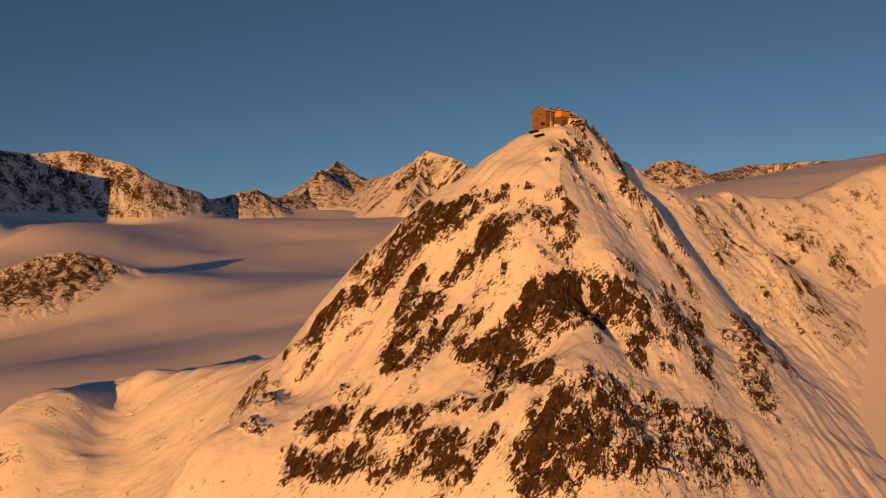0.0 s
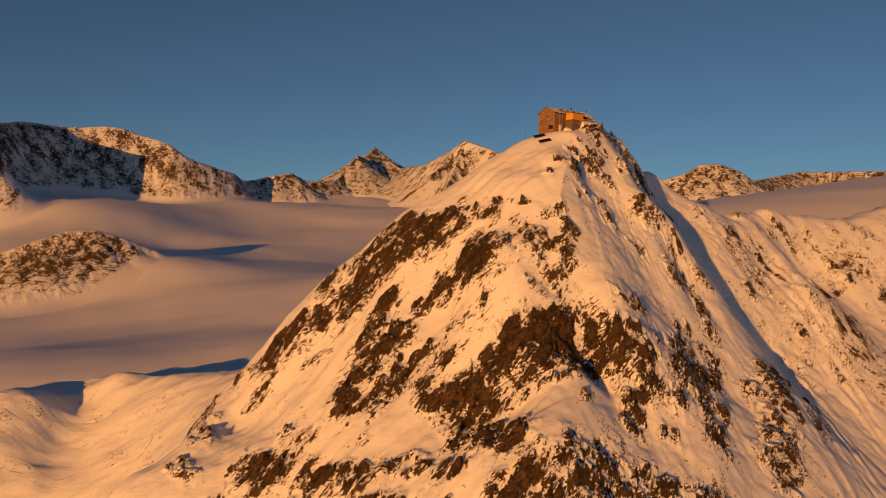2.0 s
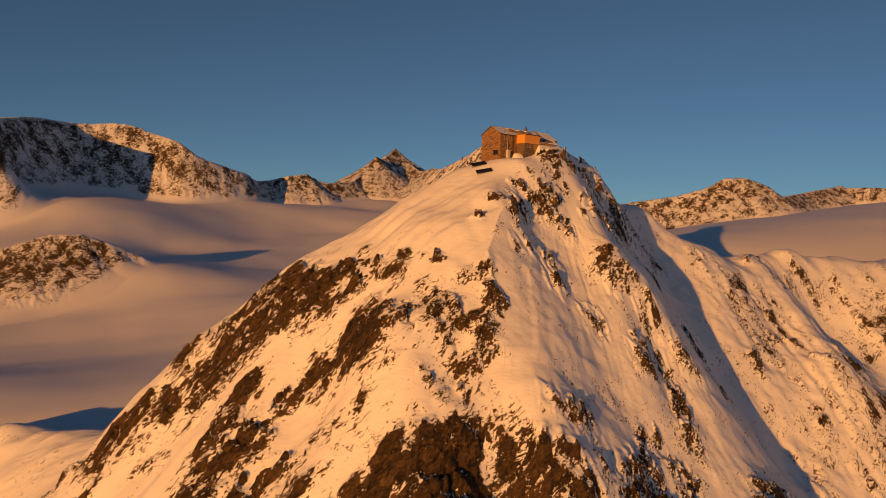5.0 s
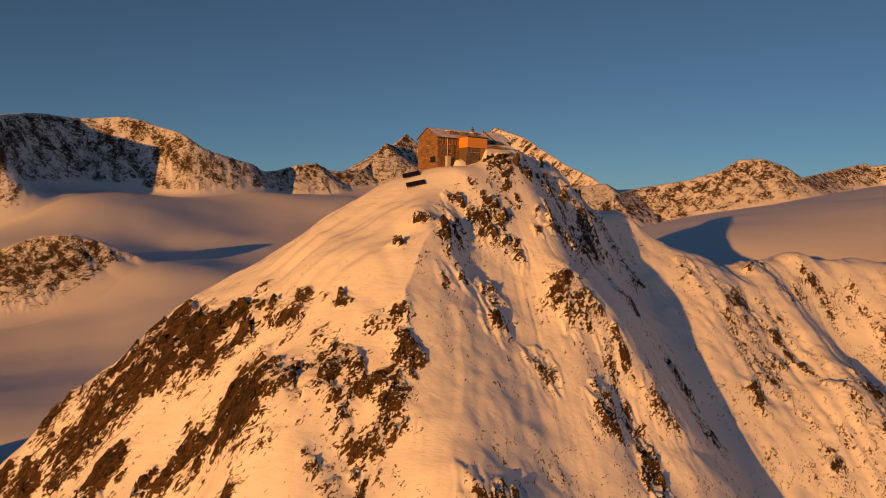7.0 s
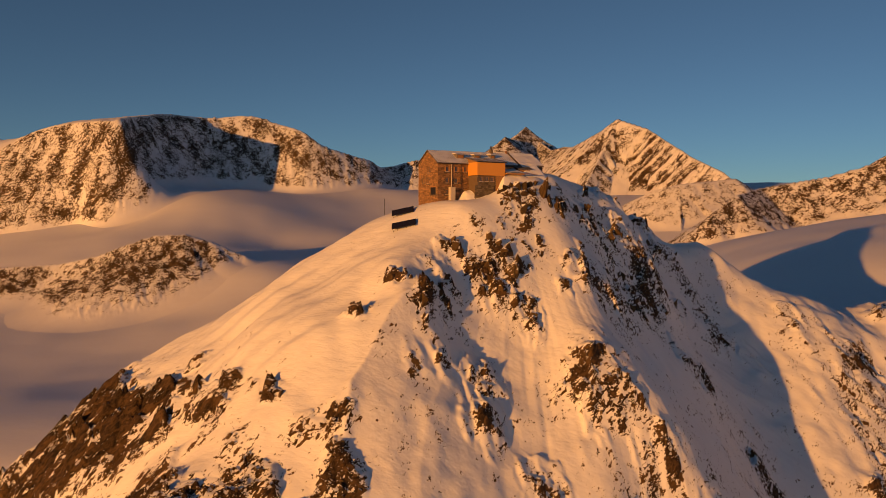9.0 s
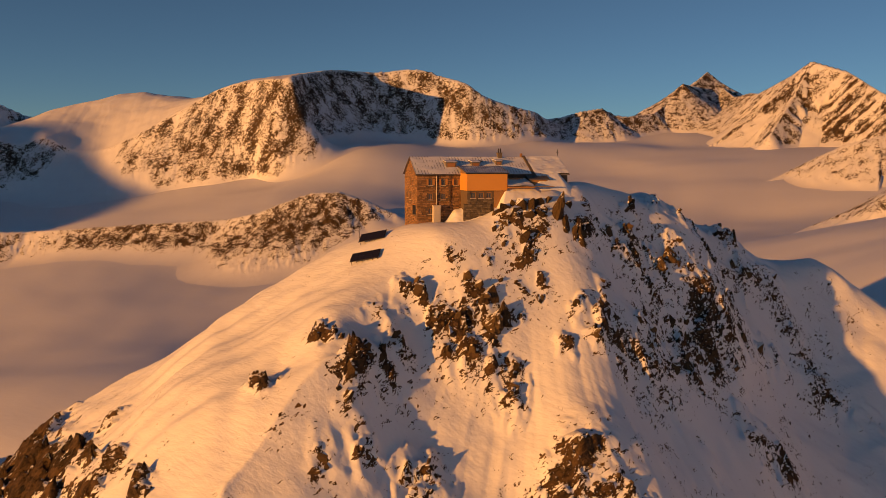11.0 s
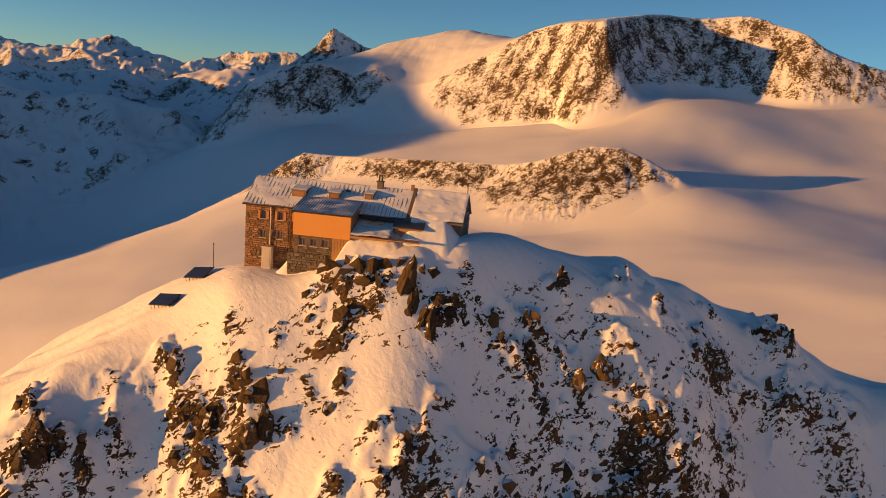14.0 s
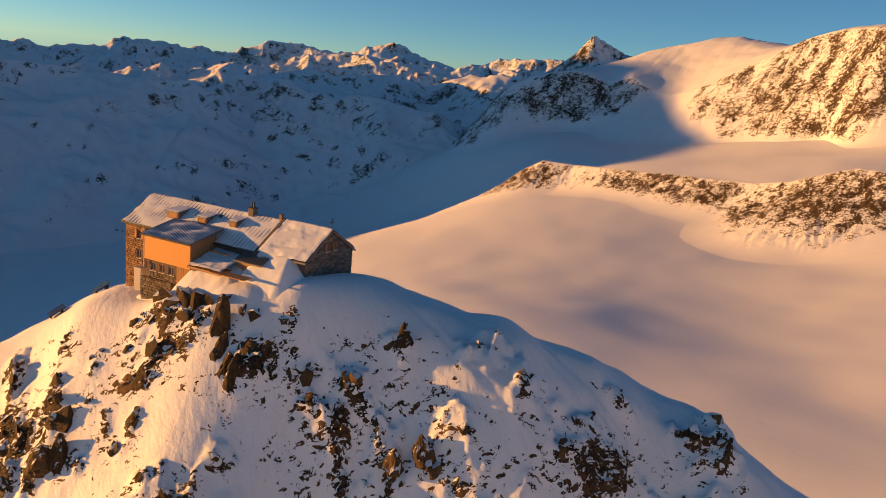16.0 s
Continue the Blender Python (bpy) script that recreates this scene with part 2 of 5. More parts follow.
ISLAND_FOOT = [(-537, 650, -128), (-510, 705, -97), (-490, 755, -80), (-591, 618, -138), (-667, 612, -140), (-778, 600, -134), (-873, 588, -134), (-969, 545, -147), (-1046, 505, -162), (-1100, 480, -174),
               (-500, 560, -139), (-620, 515, -151), (-760, 500, -151), (-900, 480, -156), (-1000, 440, -172),
               (-588, 1015, -73), (-513, 1116, -55), (-788, 858, -72), (-993, 857, -90), (-420, 882, -86), (-700, 780, -84), (-900, 740, -108)]
NEAR_BASIN = [(-355, 232, -140), (-420, 450, -148), (-339, 640, -106), (-330, 560, -112), (-250, 320, -131), (-214, 391, -115), (-100, 280, -108), (-678, 235, -190), (-547, 278, -166), (-404, 127, -156),
              (-467, 542, -134), (-210, 596, -92), (-180, 160, -132), (-100, 700, -90), (-60, 1000, -80), (-200, 1150, -50)]
VALLEYS = [(-1257, 500, -255), (-1316, 118, -330), (-1602, 419, -340), (-2267, -64, -390), (-900, -200, -330), (-500, -200, -300), (-300, -60, -260),
           (-300, -400, -300), (0, -350, -240), (200, -250, -240), (150, -60, -165), (350, 0, -180), (0, -150, -190)]
PLATEAU = [(92, 291, -28), (137, 283, -25), (261, 507, -3), (343, 583, 12), (188, 246, -27), (93, 215, -36), (600, 800, 42),
           (600, 300, 0), (0, 300, -75), (50, 600, -45)]
OUTSKIRTS = [(0, -1500, -480), (-1500, -1500, -480), (1500, -600, -200), (1500, 1500, 90), (-2700, 600, -400), (-2500, 1700, -60),
             (0, 2700, 90), (1000, 2600, 100), (-1500, 2400, 80)]
basin = Relief((BASIN, UNDER_CLIFF, ISLAND_FOOT, NEAR_BASIN, VALLEYS, PLATEAU, OUTSKIRTS), 1.2, 3000)


def ground_height(x, y):
    r = np.hypot(x, y)
    keep = step(r, 3600, 2600)
    z = basin(x, y)
    z = z * keep - 350 * (1 - keep)
    return z + 2.5 * fbm(x / 190, y / 190, 3, 5) * step(r, 60, 400)


az = np.radians(np.concatenate([np.linspace(-44, 110, 420, endpoint=False), np.linspace(110, 316, 90)]))
rad = 20 * (5200 / 20) ** np.linspace(0, 1, 230)
rr, aa = np.meshgrid(rad, az, indexing="ij")
gx, gy = -np.sin(aa) * rr, np.cos(aa) * rr
gz = ground_height(gx, gy)
gz -= 30 * step(rr, 90, 30)
tagged(sheet("ground", gx, gy, gz, M_GLACIER), "smooth snow-covered glacier basins and valleys in low evening sun", "glacier", kind="structure")

# The near summit: its crests and flanks
TOP = [(-5, -4.5, -7.9), (-0.5, -4.8, -7.9), (3.6, -3.8, -7.8), (6.3, 0.4, -5.8), (9.3, 2.1, -4.9), (13.9, 11, -3), (15, 13.5, -1.8), (-9, 2, -8.4), (-6, 12, -8), (2, 20, -4.5), (8, 21, -2.6), (8.4, 3.8, -3.6), (11, 6.1, -2.9), (13.1, 9, -2.5)]
BELOW_HUT = [(8.3, -1, -8.2), (11, 3.1, -7), (14.3, 10.2, -4.1), (17, 12.5, -5.2), (4.2, -8.8, -11.4), (0.5, -8.2, -8.7), (1.7, -11.3, -14.2), (-7.1, -10.9, -12)]
UNDER_HUT = [(0, 4, -8.2), (5, 10, -6.5), (2, 0, -7.5), (6, 5, -5.6), (9, 13, -4)]
SOUTH_RIDGE = [(-8, -22, -19), (-6, -45, -37)]
ARETE = [(2, -18, 0), (0, -25, 0), (-4, -34, 0), (-6.5, -45, 0), (-4.5, -54, 0), (-6, -60, 0), (-9, -68, 0), (-9, -76, 0)]
WEST_RIDGE = [(-22.5, -9.3, -15.7), (-22, -2, -13.4), (-29, -9, -18.6), (-35.5, -13.5, -22.7), (-41.5, -16, -27.4), (-48, -17, -31.6), (-55, -20, -37), (-65, -18.8, -41.2), (-71, -24.6, -47.6), (-80, -26, -56), (-92, -26, -65), (-107, -34, -83.5), (-125, -58, -112), (-150, -75, -145)]
SOUTH_WEST_FACE = [(-30, -52, -47), (-31, -63, -54), (-43, -67, -75), (-61, -82, -95), (-83, -49, -79), (-102, -53, -94), (-114, -66, -114), (-67, -70, -84)]
NORTH_EAST_CREST = [(12, 18, -1.5), (18, 26, -2.8), (24, 42, -7), (25, 49, -9.8), (90, 91, -39.8), (99, 102, -38), (19.4, 34.5, -5), (22.5, 34.5, -4.6), (20.5, 41, -7.2), (13, 29, -4.2), (31, 53, -12.2), (39, 60.3, -17.9), (44, 63.5, -19.8), (52, 67.5, -22.2), (62, 76, -29.5)]
EAST_FACE = [(2, -21, -23.4), (3, -26, -29.3), (28, -0.6, -29)]
EAST_FACE_LOW = [(34, 44, -20.7), (49, 55, -33), (31.5, 0, -34), (44, -6.5, -50), (40, -21, -60.6), (52, -17, -67.5), (46.5, 15, -45)]
LOWER_EAST = [(32.5, -45, -75), (51, -54, -102), (129, 99, -64), (7.7, -77, -74), (90, 10, -105), (130, 20, -118)]
RIGHT_CREST = [(121, 116, -36), (143, 129, -38), (171, 144, -38), (197, 160, -34), (222, 170, -25), (243, 181, -19), (262, 194, -14), (160, 95, -80), (200, 100, -95), (260, 120, -95)]
BACK = [(-30, 25, -38), (-70, 10, -60), (0, 45, -30), (20, 75, -45), (50, 110, -60), (100, 140, -55), (150, 170, -55), (220, 215, -48), (-20, 80, -80), (-100, 25, -85), (0, 150, -110)]
WEST_SPUR = [(-135, 56, -112), (-158, 58, -119), (-190, 78, -123), (-232, 93, -126), (-259, 62, -134), (-285, 34, -146), (-200, 44, -144), (-244, 54, -152), (-180, 0, -158), (-200, 125, -150), (-120, 90, -120)]
FOOT = [(-30, -175, -172), (40, -150, -170), (-75, -150, -165), (-130, -130, -170), (-250, -40, -215), (120, -60, -165), (-330, 40, -180), (300, 60, -140), (5, -160, -155), (70, -110, -160)]
HIGH_FACE = [(23.4, 29.3, -5.5), (9.5, -9.3, -17.9), (27.2, 25, -12.1), (22.6, 6.4, -16.9), (12, -0.2, -10.7), (26.3, 20.4, -15.1), (16.9, 7.2, -8.7), (21, 14.1, -10.4), (25.6, 22.6, -12.1), (30.3, 28.3, -14.4), (27.1, 39, -9.8), (22.8, 12.3, -15.1), (33.2, 33.2, -16.3), (19.3, 2.1, -15.3)]
MIDDLE_FACE = [(34.3, 30.1, -19.8), (-10.2, -34.2, -26.5), (-10.7, -32, -27.3), (6.2, -13.5, -20.7), (16.1, -13.2, -31.1), (-3.9, -26.5, -20.7), (6, -18.8, -26.8), (15.5, -3, -18.1), (20.4, -0.6, -19.4), (20.3, -5.4, -24.2), (23.5, -1.2, -22.4), (27, 16.4, -18.1), (36.1, 31.4, -22), (27.2, 6.9, -21.8), (34.2, 24.6, -25.1), (38.6, 32.9, -29.8), (33.5, 15, -30.2), (36.7, 48.8, -18.9), (11.1, -11.6, -22.9), (12.4, -13.9, -27.6), (75.3, 72.9, -33.7), (54.4, 65.1, -28.5)]
LOWER_FACE = [(-17.2, -48.4, -38.2), (-3.8, -52.1, -45.6), (-84, -39.5, -65.1), (-12.8, -68.8, -63.4), (-19, -62.1, -51.1), (-9.4, -77.3, -71.2), (34.7, -33.5, -62), (85.4, 38.1, -71.8), (22.6, -34.8, -55), (59.2, 14.2, -66), (86.4, 65.4, -47.7), (100.7, 62, -66.4), (28.5, -14.1, -35.4), (99.6, 91.4, -38.1), (40.2, -16.6, -49.6), (-20.3, -58.2, -50.5), (-56.4, -39.4, -48.7)]
FOOT_FACE = [(-92, -46.3, -79.2), (-25.7, -84.7, -77.9), (17.7, -63.1, -72.1), (116.9, 53, -72.8), (-38.1, -79.6, -79.7), (-4.8, -94.2, -89.3), (-30, -101.8, -102.8), (-12.3, -117.8, -99.6), (23.2, -93, -106.3), (66, -61.3, -115.1), (-87.2, -85.6, -110.9), (-123.8, -72, -114.6), (-103.4, -91.9, -122.1), (-26.6, -129.7, -109.9), (0.4, -126.4, -117.8), (26.4, -115.4, -128), (0.5, -84.1, -93.1), (-22.5, -137.9, -123.4), (-53.9, -121.3, -119.4), (-89.7, -108.3, -132.4), (-69.7, -108.9, -117.1), (67.4, -40.8, -100.7), (98.9, -3.3, -116.4), (-10, -136.7, -124.1), (-232.8, 102, -127.6), (-243.9, 79.1, -141.3), (-146.8, -86.1, -130.3), (0.1, -117.3, -110.3), (88.4, 36.9, -76.3)]
summit = Relief((TOP, BELOW_HUT, UNDER_HUT, SOUTH_RIDGE, WEST_RIDGE, SOUTH_WEST_FACE, NORTH_EAST_CREST, EAST_FACE, EAST_FACE_LOW, LOWER_EAST, RIGHT_CREST, BACK, WEST_SPUR, FOOT, HIGH_FACE, MIDDLE_FACE, LOWER_FACE, FOOT_FACE), 0.0015, 400)


# where rock breaks through the snow: from x, y, to x, y, half the width, how bare it is
RIBS_A = [(-78.4, -115.1, -67.7, -119.5, 3.4, 0.6), (-107.4, -101.5, -82.6, -108.8, 3.7, 0.8), (-83.7, -99.1, -64.6, -110.6, 3.2, 0.75), (-103.7, -91.3, -91.9, -93.7, 4.1, 1), (-126, -86.4, -120.9, -90.9, 2.7, 0.7), (-93.3, -84.7, -85.1, -87.4, 3.4, 0.7), (-83.1, -48.7, -74, -50, 2.6, 0.8), (-110.6, -47.2, -103.6, -46.6, 2.8, 1), (-98.9, -44.6, -85.8, -45.8, 2.4, 0.75), (-106.4, -44.2, -88.7, -47.8, 2.1, 1), (-86.4, -44.2, -74.9, -46.8, 2.6, 0.75), (-121.2, -44, -105.4, -51.1, 2.2, 0.75), (-91.4, -37.2, -86.1, -36.7, 2.4, 1), (-76.3, -35.2, -62.2, -32.8, 5.3, 1), (-148.4, 0.8, -123.4, -73.6, 5.6, 0.7)]
RIBS_B = [(-60.6, -126.8, -50.8, -132.6, 2.5, 0.8), (-65.9, -119.4, -52.3, -124, 4.4, 0.75), (-61.1, -109.4, -50.4, -112.5, 2.8, 0.7), (-75.3, -83.6, -63.6, -87.9, 3.4, 1), (-58.8, -83.6, -50.7, -87.2, 2.4, 0.9), (-64.3, -82.6, -56.6, -80.4, 3.9, 1), (-76.1, -78.7, -67.2, -74.8, 4, 1), (-60.2, -77.9, -52.8, -77.2, 2.7, 0.9), (-71.1, -74.9, -62.4, -69.2, 4.4, 1), (-60.4, -70.9, -57.9, -67.9, 3.6, 0.9), (-70.9, -67.3, -67.3, -62.7, 3.2, 1), (-69.7, -59.8, -63.8, -56.7, 2.6, 1), (-75.6, -44.2, -65, -44.2, 3.5, 1), (-69, -42.5, -54.5, -44.2, 3.3, 1), (-61, -38.6, -50.1, -39.5, 4.3, 1)]
RIBS_C = [(-45.8, -130.3, -42.5, -129.1, 2.2, 0.7), (-47, -113.8, -38.6, -120.5, 2, 0.8), (-39.6, -105.8, -33.6, -98, 2.9, 0.9), (-37.5, -100.5, -26.3, -117.4, 5.3, 1), (-40.5, -96.8, -26.8, -99, 2.7, 0.8), (-42.6, -92.4, -34, -94.5, 2.8, 0.75), (-49.9, -91.2, -45.2, -93.6, 2.4, 0.9), (-40.2, -90.2, -29, -90.7, 2.3, 0.6), (-51.9, -81.2, -44.2, -83.8, 2.8, 0.75), (-51.7, -74.9, -45.2, -77.2, 2.1, 0.9), (-40.5, -57.8, -31.8, -65.3, 3, 1), (-37.5, -56.1, -32.4, -58.4, 3.5, 1), (-54.3, -45.3, -42.1, -46.1, 2.2, 1), (-40.7, -43.7, -30.4, -44.4, 2.6, 0.8), (-50.5, -37.1, -41.3, -38.8, 2.4, 1)]
RIBS_D = [(-32.2, -139.7, -28.8, -137.3, 1.9, 1), (-32, -138.1, -0.2, -134.6, 5.2, 0.66), (-26.5, -132.4, 0.5, -125.4, 4.8, 0.66), (-20.7, -126, 1.5, -114.1, 3.6, 0.6), (-20.6, -94.5, -4.1, -85, 2.9, 0.85), (-7.2, -94.1, 0.3, -81.8, 2.5, 0.8), (-13.9, -92.9, -6.9, -82.5, 2.9, 1), (-25.8, -88.9, -9.8, -85, 3.1, 1), (-32.1, -88.4, -25, -89.2, 2, 0.9), (-25.4, -85.5, -6.9, -78.7, 2.3, 1), (-32.2, -74.9, -31.9, -78.1, 2.1, 0.4), (-17.4, -73.4, -14.3, -74.3, 2.1, 0.5), (-12.7, -67.5, -9.1, -69.3, 2.1, 0.85), (-22.5, -63.7, -17.9, -60.8, 1.9, 0.9), (-27.4, -61, -14.8, -57.3, 2.8, 0.9)]
RIBS_E = [(1.6, -133.8, 40.7, -109.2, 5.3, 0.62), (7.9, -115.5, 18, -115.5, 7.8, 0.6), (23.1, -110, 35.4, -104.8, 5.1, 0.6), (20, -94.2, 21.5, -94.2, 1.9, 0.6), (9.4, -87.5, 10.3, -98.9, 2.9, 0.65), (4.5, -81.1, 11.4, -81.6, 1.9, 0.8), (15.1, -80.8, 17.9, -84.4, 3.3, 0.7), (-0.2, -78.7, 8.9, -82, 2.9, 0.8), (27, -72.8, 40.4, -59, 3.5, 0.8), (-6.8, -59.4, -5.3, -64.4, 2, 0.85), (-4.8, -53.7, -3.9, -55.3, 2, 1), (25.8, -19.4, 31, -19.2, 2.1, 0.7), (25, -16, 29.7, -15, 2.2, 0.7), (26.2, -15.7, 32.1, -16, 2, 0.7), (26.8, 2.9, 37.9, 27.4, 3.3, 0.7)]
RIBS_F = [(40.2, -71.3, 40.7, -71.3, 3.4, 0.6), (34.7, -66.5, 36.5, -85.6, 3.3, 0.8), (35.8, -65.9, 42, -58.8, 3.6, 1), (56.8, -50.6, 73.7, -29.1, 2.3, 0.7), (32.8, -50, 33.4, -55.5, 1.9, 0.6), (45.9, -48.9, 44.1, -56.3, 2, 0.9), (38.2, -47.4, 42.8, -48.4, 2.2, 0.6), (68.2, -43.5, 59.1, -76.6, 5.9, 0.8), (68.3, -33.1, 78.3, -23.5, 3.5, 0.8), (34.7, -30, 36, -32.3, 2.3, 0.7), (44.5, -27.1, 47.7, -38.6, 2.4, 0.7), (62.5, 9.1, 66.8, 11.4, 3.2, 0.7), (60.2, 20.4, 62.8, 19.3, 2.7, 0.9), (32.7, 23.9, 33.4, 27, 2.4, 0.8), (41.9, 52.2, 51.2, 46.9, 3, 0.6)]
RIBS_G = [(72.6, -35.1, 72.6, -44.4, 4.9, 0.8), (92.7, -8, 94.1, -7.2, 3.4, 0.6), (99.5, 19.4, 103.5, 14.2, 2.4, 0.6), (103.1, 26.5, 86.6, -36.1, 4.6, 0.6), (84.6, 35, 102.7, 60.8, 3.3, 0.6), (107.2, 35.5, 105.6, 25.4, 1.9, 0.7), (86.6, 37.3, 92.2, 41.3, 2, 1), (124.3, 42.9, 118.3, 24.1, 3, 0.6), (92, 49.3, 102, 58.2, 2.9, 1), (84.1, 63.3, 89.7, 70.2, 2, 1), (97.1, 64.5, 101.7, 64.3, 2.4, 0.5), (69, 65.3, 73.4, 63.7, 4, 0.5), (97.9, 75, 105.3, 75.5, 3, 0.5), (107.3, 89.5, 124.3, 110.2, 2.9, 0.7), (97.9, 93.2, 98.3, 91.1, 2.5, 0.7)]
RIBS_H = [(147.2, 1.3, 148.3, 0.5, 6.3, 0.6), (160.4, 24.4, 162.5, 25.2, 4.5, 0.8), (131.7, 25, 134.2, 25.9, 4, 0.6), (143.6, 60.1, 139.8, 29.4, 10.2, 0.6), (126, 61.3, 148.3, 95.8, 4.1, 1), (175.7, 99, 184.1, 97.7, 5.6, 1), (145, 118.2, 146.5, 118.1, 3.3, 0.6)]
FAR_RIBS = [(126, 48, 130, 27, 8.1, 0.5), (136, 30, 152, 40, 6.6, 0.55), (185, 106, 173, 89, 5.7, 0.7), (121, 57, 145, 95, 2.8, 0.7), (162, 127, 192, 142, 4.9, 0.75), (198, 146, 227, 156, 6.1, 0.7), (152, 104, 171, 111, 3.8, 0.5)]
LEDGES_A = [(-67.3, -98.4, -66.2, -99.7, 1.6, 0.5), (-37.1, -92.1, -27.2, -94.8, 1.6, 0.5), (-45.9, -73, -38, -76.2, 1.9, 0.5), (-63.7, -63.9, -56, -69.4, 1.2, 0.7), (-55.8, -62.8, -48.3, -59.1, 1.6, 1), (-51.2, -61.1, -43.8, -62.3, 1, 0.7), (-113.4, -60.7, -107.2, -59, 1.7, 0.7), (-48.5, -58, -40.2, -59.3, 1.4, 1), (-92.3, -57.4, -85, -58.9, 1.6, 0.6), (-109.8, -57.2, -105, -56.2, 1.8, 0.7), (-82.8, -55.2, -77.7, -55, 1.7, 0.5), (-109.5, -49.9, -93.9, -53.2, 1.8, 0.6), (-45.3, -47.6, -40.7, -43.7, 1.8, 1), (-33.9, -43, -28.4, -47.7, 1.6, 0.8), (-41.3, -34.7, -40.5, -34.1, 1.2, 0.8)]
LEDGES_B = [(-21.5, -100.5, -20.3, -99, 1, 0.6), (-16.4, -98.5, -8.6, -97.8, 1, 0.9), (-11.6, -78.5, -10.8, -78.4, 1.3, 0.9), (-9.1, -71.3, -9, -74.5, 1.2, 0.9), (-32.2, -68.7, -25.1, -70.8, 0.9, 0.5), (-28.4, -65.3, -25.6, -64.5, 1.4, 0.9), (-30.3, -64, -27.2, -64, 1.3, 0.9), (-16.2, -63.1, -8.4, -59.2, 1.4, 0.9), (-23.1, -51.9, -22.7, -52.9, 1, 0.7), (-12, -50.5, -6.7, -48.4, 1.2, 0.9), (-19.9, -47.3, -15.9, -48.3, 0.4, 1), (-22.7, -45.5, -16.7, -47.6, 0.6, 0.9), (-11.9, -35.3, -9.4, -35.4, 0.8, 1), (-10.5, -34.4, -8.3, -34.5, 0.4, 1), (-7.1, -27.3, -4.6, -28, 1, 0.8)]
LEDGES_C = [(-5.1, -103.1, -3.4, -101, 0.9, 0.7), (0.3, -81.2, 7, -85, 1.8, 0.75), (-1, -77, 0.4, -78.2, 1.1, 0.8), (-5.3, -65.1, -2.2, -64.1, 1.3, 0.7), (-1.8, -30.2, 0, -28.2, 1.1, 0.8), (-1, -29.8, -0.5, -29.5, 0.3, 0.8), (0, -29.5, 0.5, -29.3, 0.4, 0.9), (-4.1, -27.5, -2.3, -26.3, 0.5, 0.8), (-0.3, -27.2, 0.5, -26.4, 0.5, 0.9), (-0.2, -25.7, 0.2, -25.3, 0.4, 0.8), (-3.5, -20.3, -1.8, -19, 0.5, 0.8), (-1.4, -19.4, -0.9, -19.4, 1.3, 0.7), (0.4, -15.1, 1.6, -13.6, 0.5, 0.8), (-1.5, -15.1, -0, -14.9, 0.5, 0.9), (-3.5, 12.1, 9.7, 1.5, 1, 0.8)]
LEDGES_D = [(2, -79.5, 8.8, -79.2, 1.8, 0.7), (6.3, -79.1, 14.8, -76.1, 1.1, 0.8), (0.5, -36, 1.3, -36, 0.9, 0.7), (3.9, -32.4, 4.7, -31.9, 1, 0.7), (0.5, -30.7, 1.2, -30.6, 0.4, 0.9), (2.4, -24.2, 3, -23.9, 0.4, 0.9), (1.2, -23.7, 1.7, -23.4, 0.3, 0.7), (0.5, -21, 1.8, -21, 0.4, 0.8), (2.7, -20.8, 3.5, -19.9, 0.3, 0.7), (6.3, -16.5, 7.5, -15.8, 0.4, 0.7), (4.2, -15.2, 5.2, -13.7, 0.3, 0.8), (1.2, -14.4, 1.9, -14.1, 0.5, 0.9), (5.4, -13.9, 7.1, -13.3, 1, 1), (5.3, -13.7, 7.3, -12.8, 0.6, 0.95), (6.6, -9.5, 7.4, -9.5, 0.4, 0.9)]
LEDGES_E = [(7.8, -91.8, 13.4, -89, 1.5, 0.75), (9.6, -69.5, 14.2, -68.9, 1.3, 0.5), (10.4, -28, 11.3, -34.1, 1.6, 0.7), (10, -14.1, 10.6, -13.8, 0.6, 0.8), (9.1, -13.8, 9.8, -13.6, 1.3, 0.7), (8.3, -13.4, 8.9, -13.1, 0.3, 0.8), (6.7, -11.7, 8.1, -12.4, 0.6, 0.9), (10.9, -11.3, 12, -11.1, 0.3, 0.9), (7.8, -10, 8.5, -9.7, 1.1, 0.8), (8.3, -9.7, 9.7, -9.1, 0.7, 0.95), (10.4, -6.5, 10.9, -5.3, 0.4, 0.8), (11.9, -2.9, 12.5, -1.4, 0.5, 0.8), (7.2, -1.6, 8, -1.2, 0.4, 0.9), (11, -0.3, 12.9, 0.7, 0.6, 0.8), (10.3, 4.7, 10.1, 6.8, 0.7, 0.7)]
LEDGES_F = [(15.2, -85.1, 18.9, -78.1, 1.8, 0.8), (14.5, -68.5, 18.8, -63.1, 1.4, 0.7), (15.7, -13.8, 16.4, -13.7, 0.9, 0.9), (12.5, -13.5, 13, -13.3, 0.4, 0.9), (13.9, -12.6, 14.6, -12.4, 0.8, 0.7), (14.1, -12.1, 16, -11.3, 0.6, 0.85), (13.9, -6.9, 14.2, -6.4, 0.3, 0.8), (20.2, -5.5, 20.8, -5.3, 0.5, 1), (12.3, -4.7, 13.7, -4.1, 0.4, 0.9), (15.2, -3.5, 15.6, -3, 0.3, 0.9), (14.3, -1.4, 15.5, -1.4, 0.4, 0.8), (20.2, -1.2, 20.7, -0.1, 0.5, 0.95), (16.3, 12.1, 17, 12.6, 0.8, 0.9), (19.3, 12.7, 20.4, 14.8, 0.6, 0.8), (20.9, 13.2, 22.9, 15.4, 0.5, 0.8)]
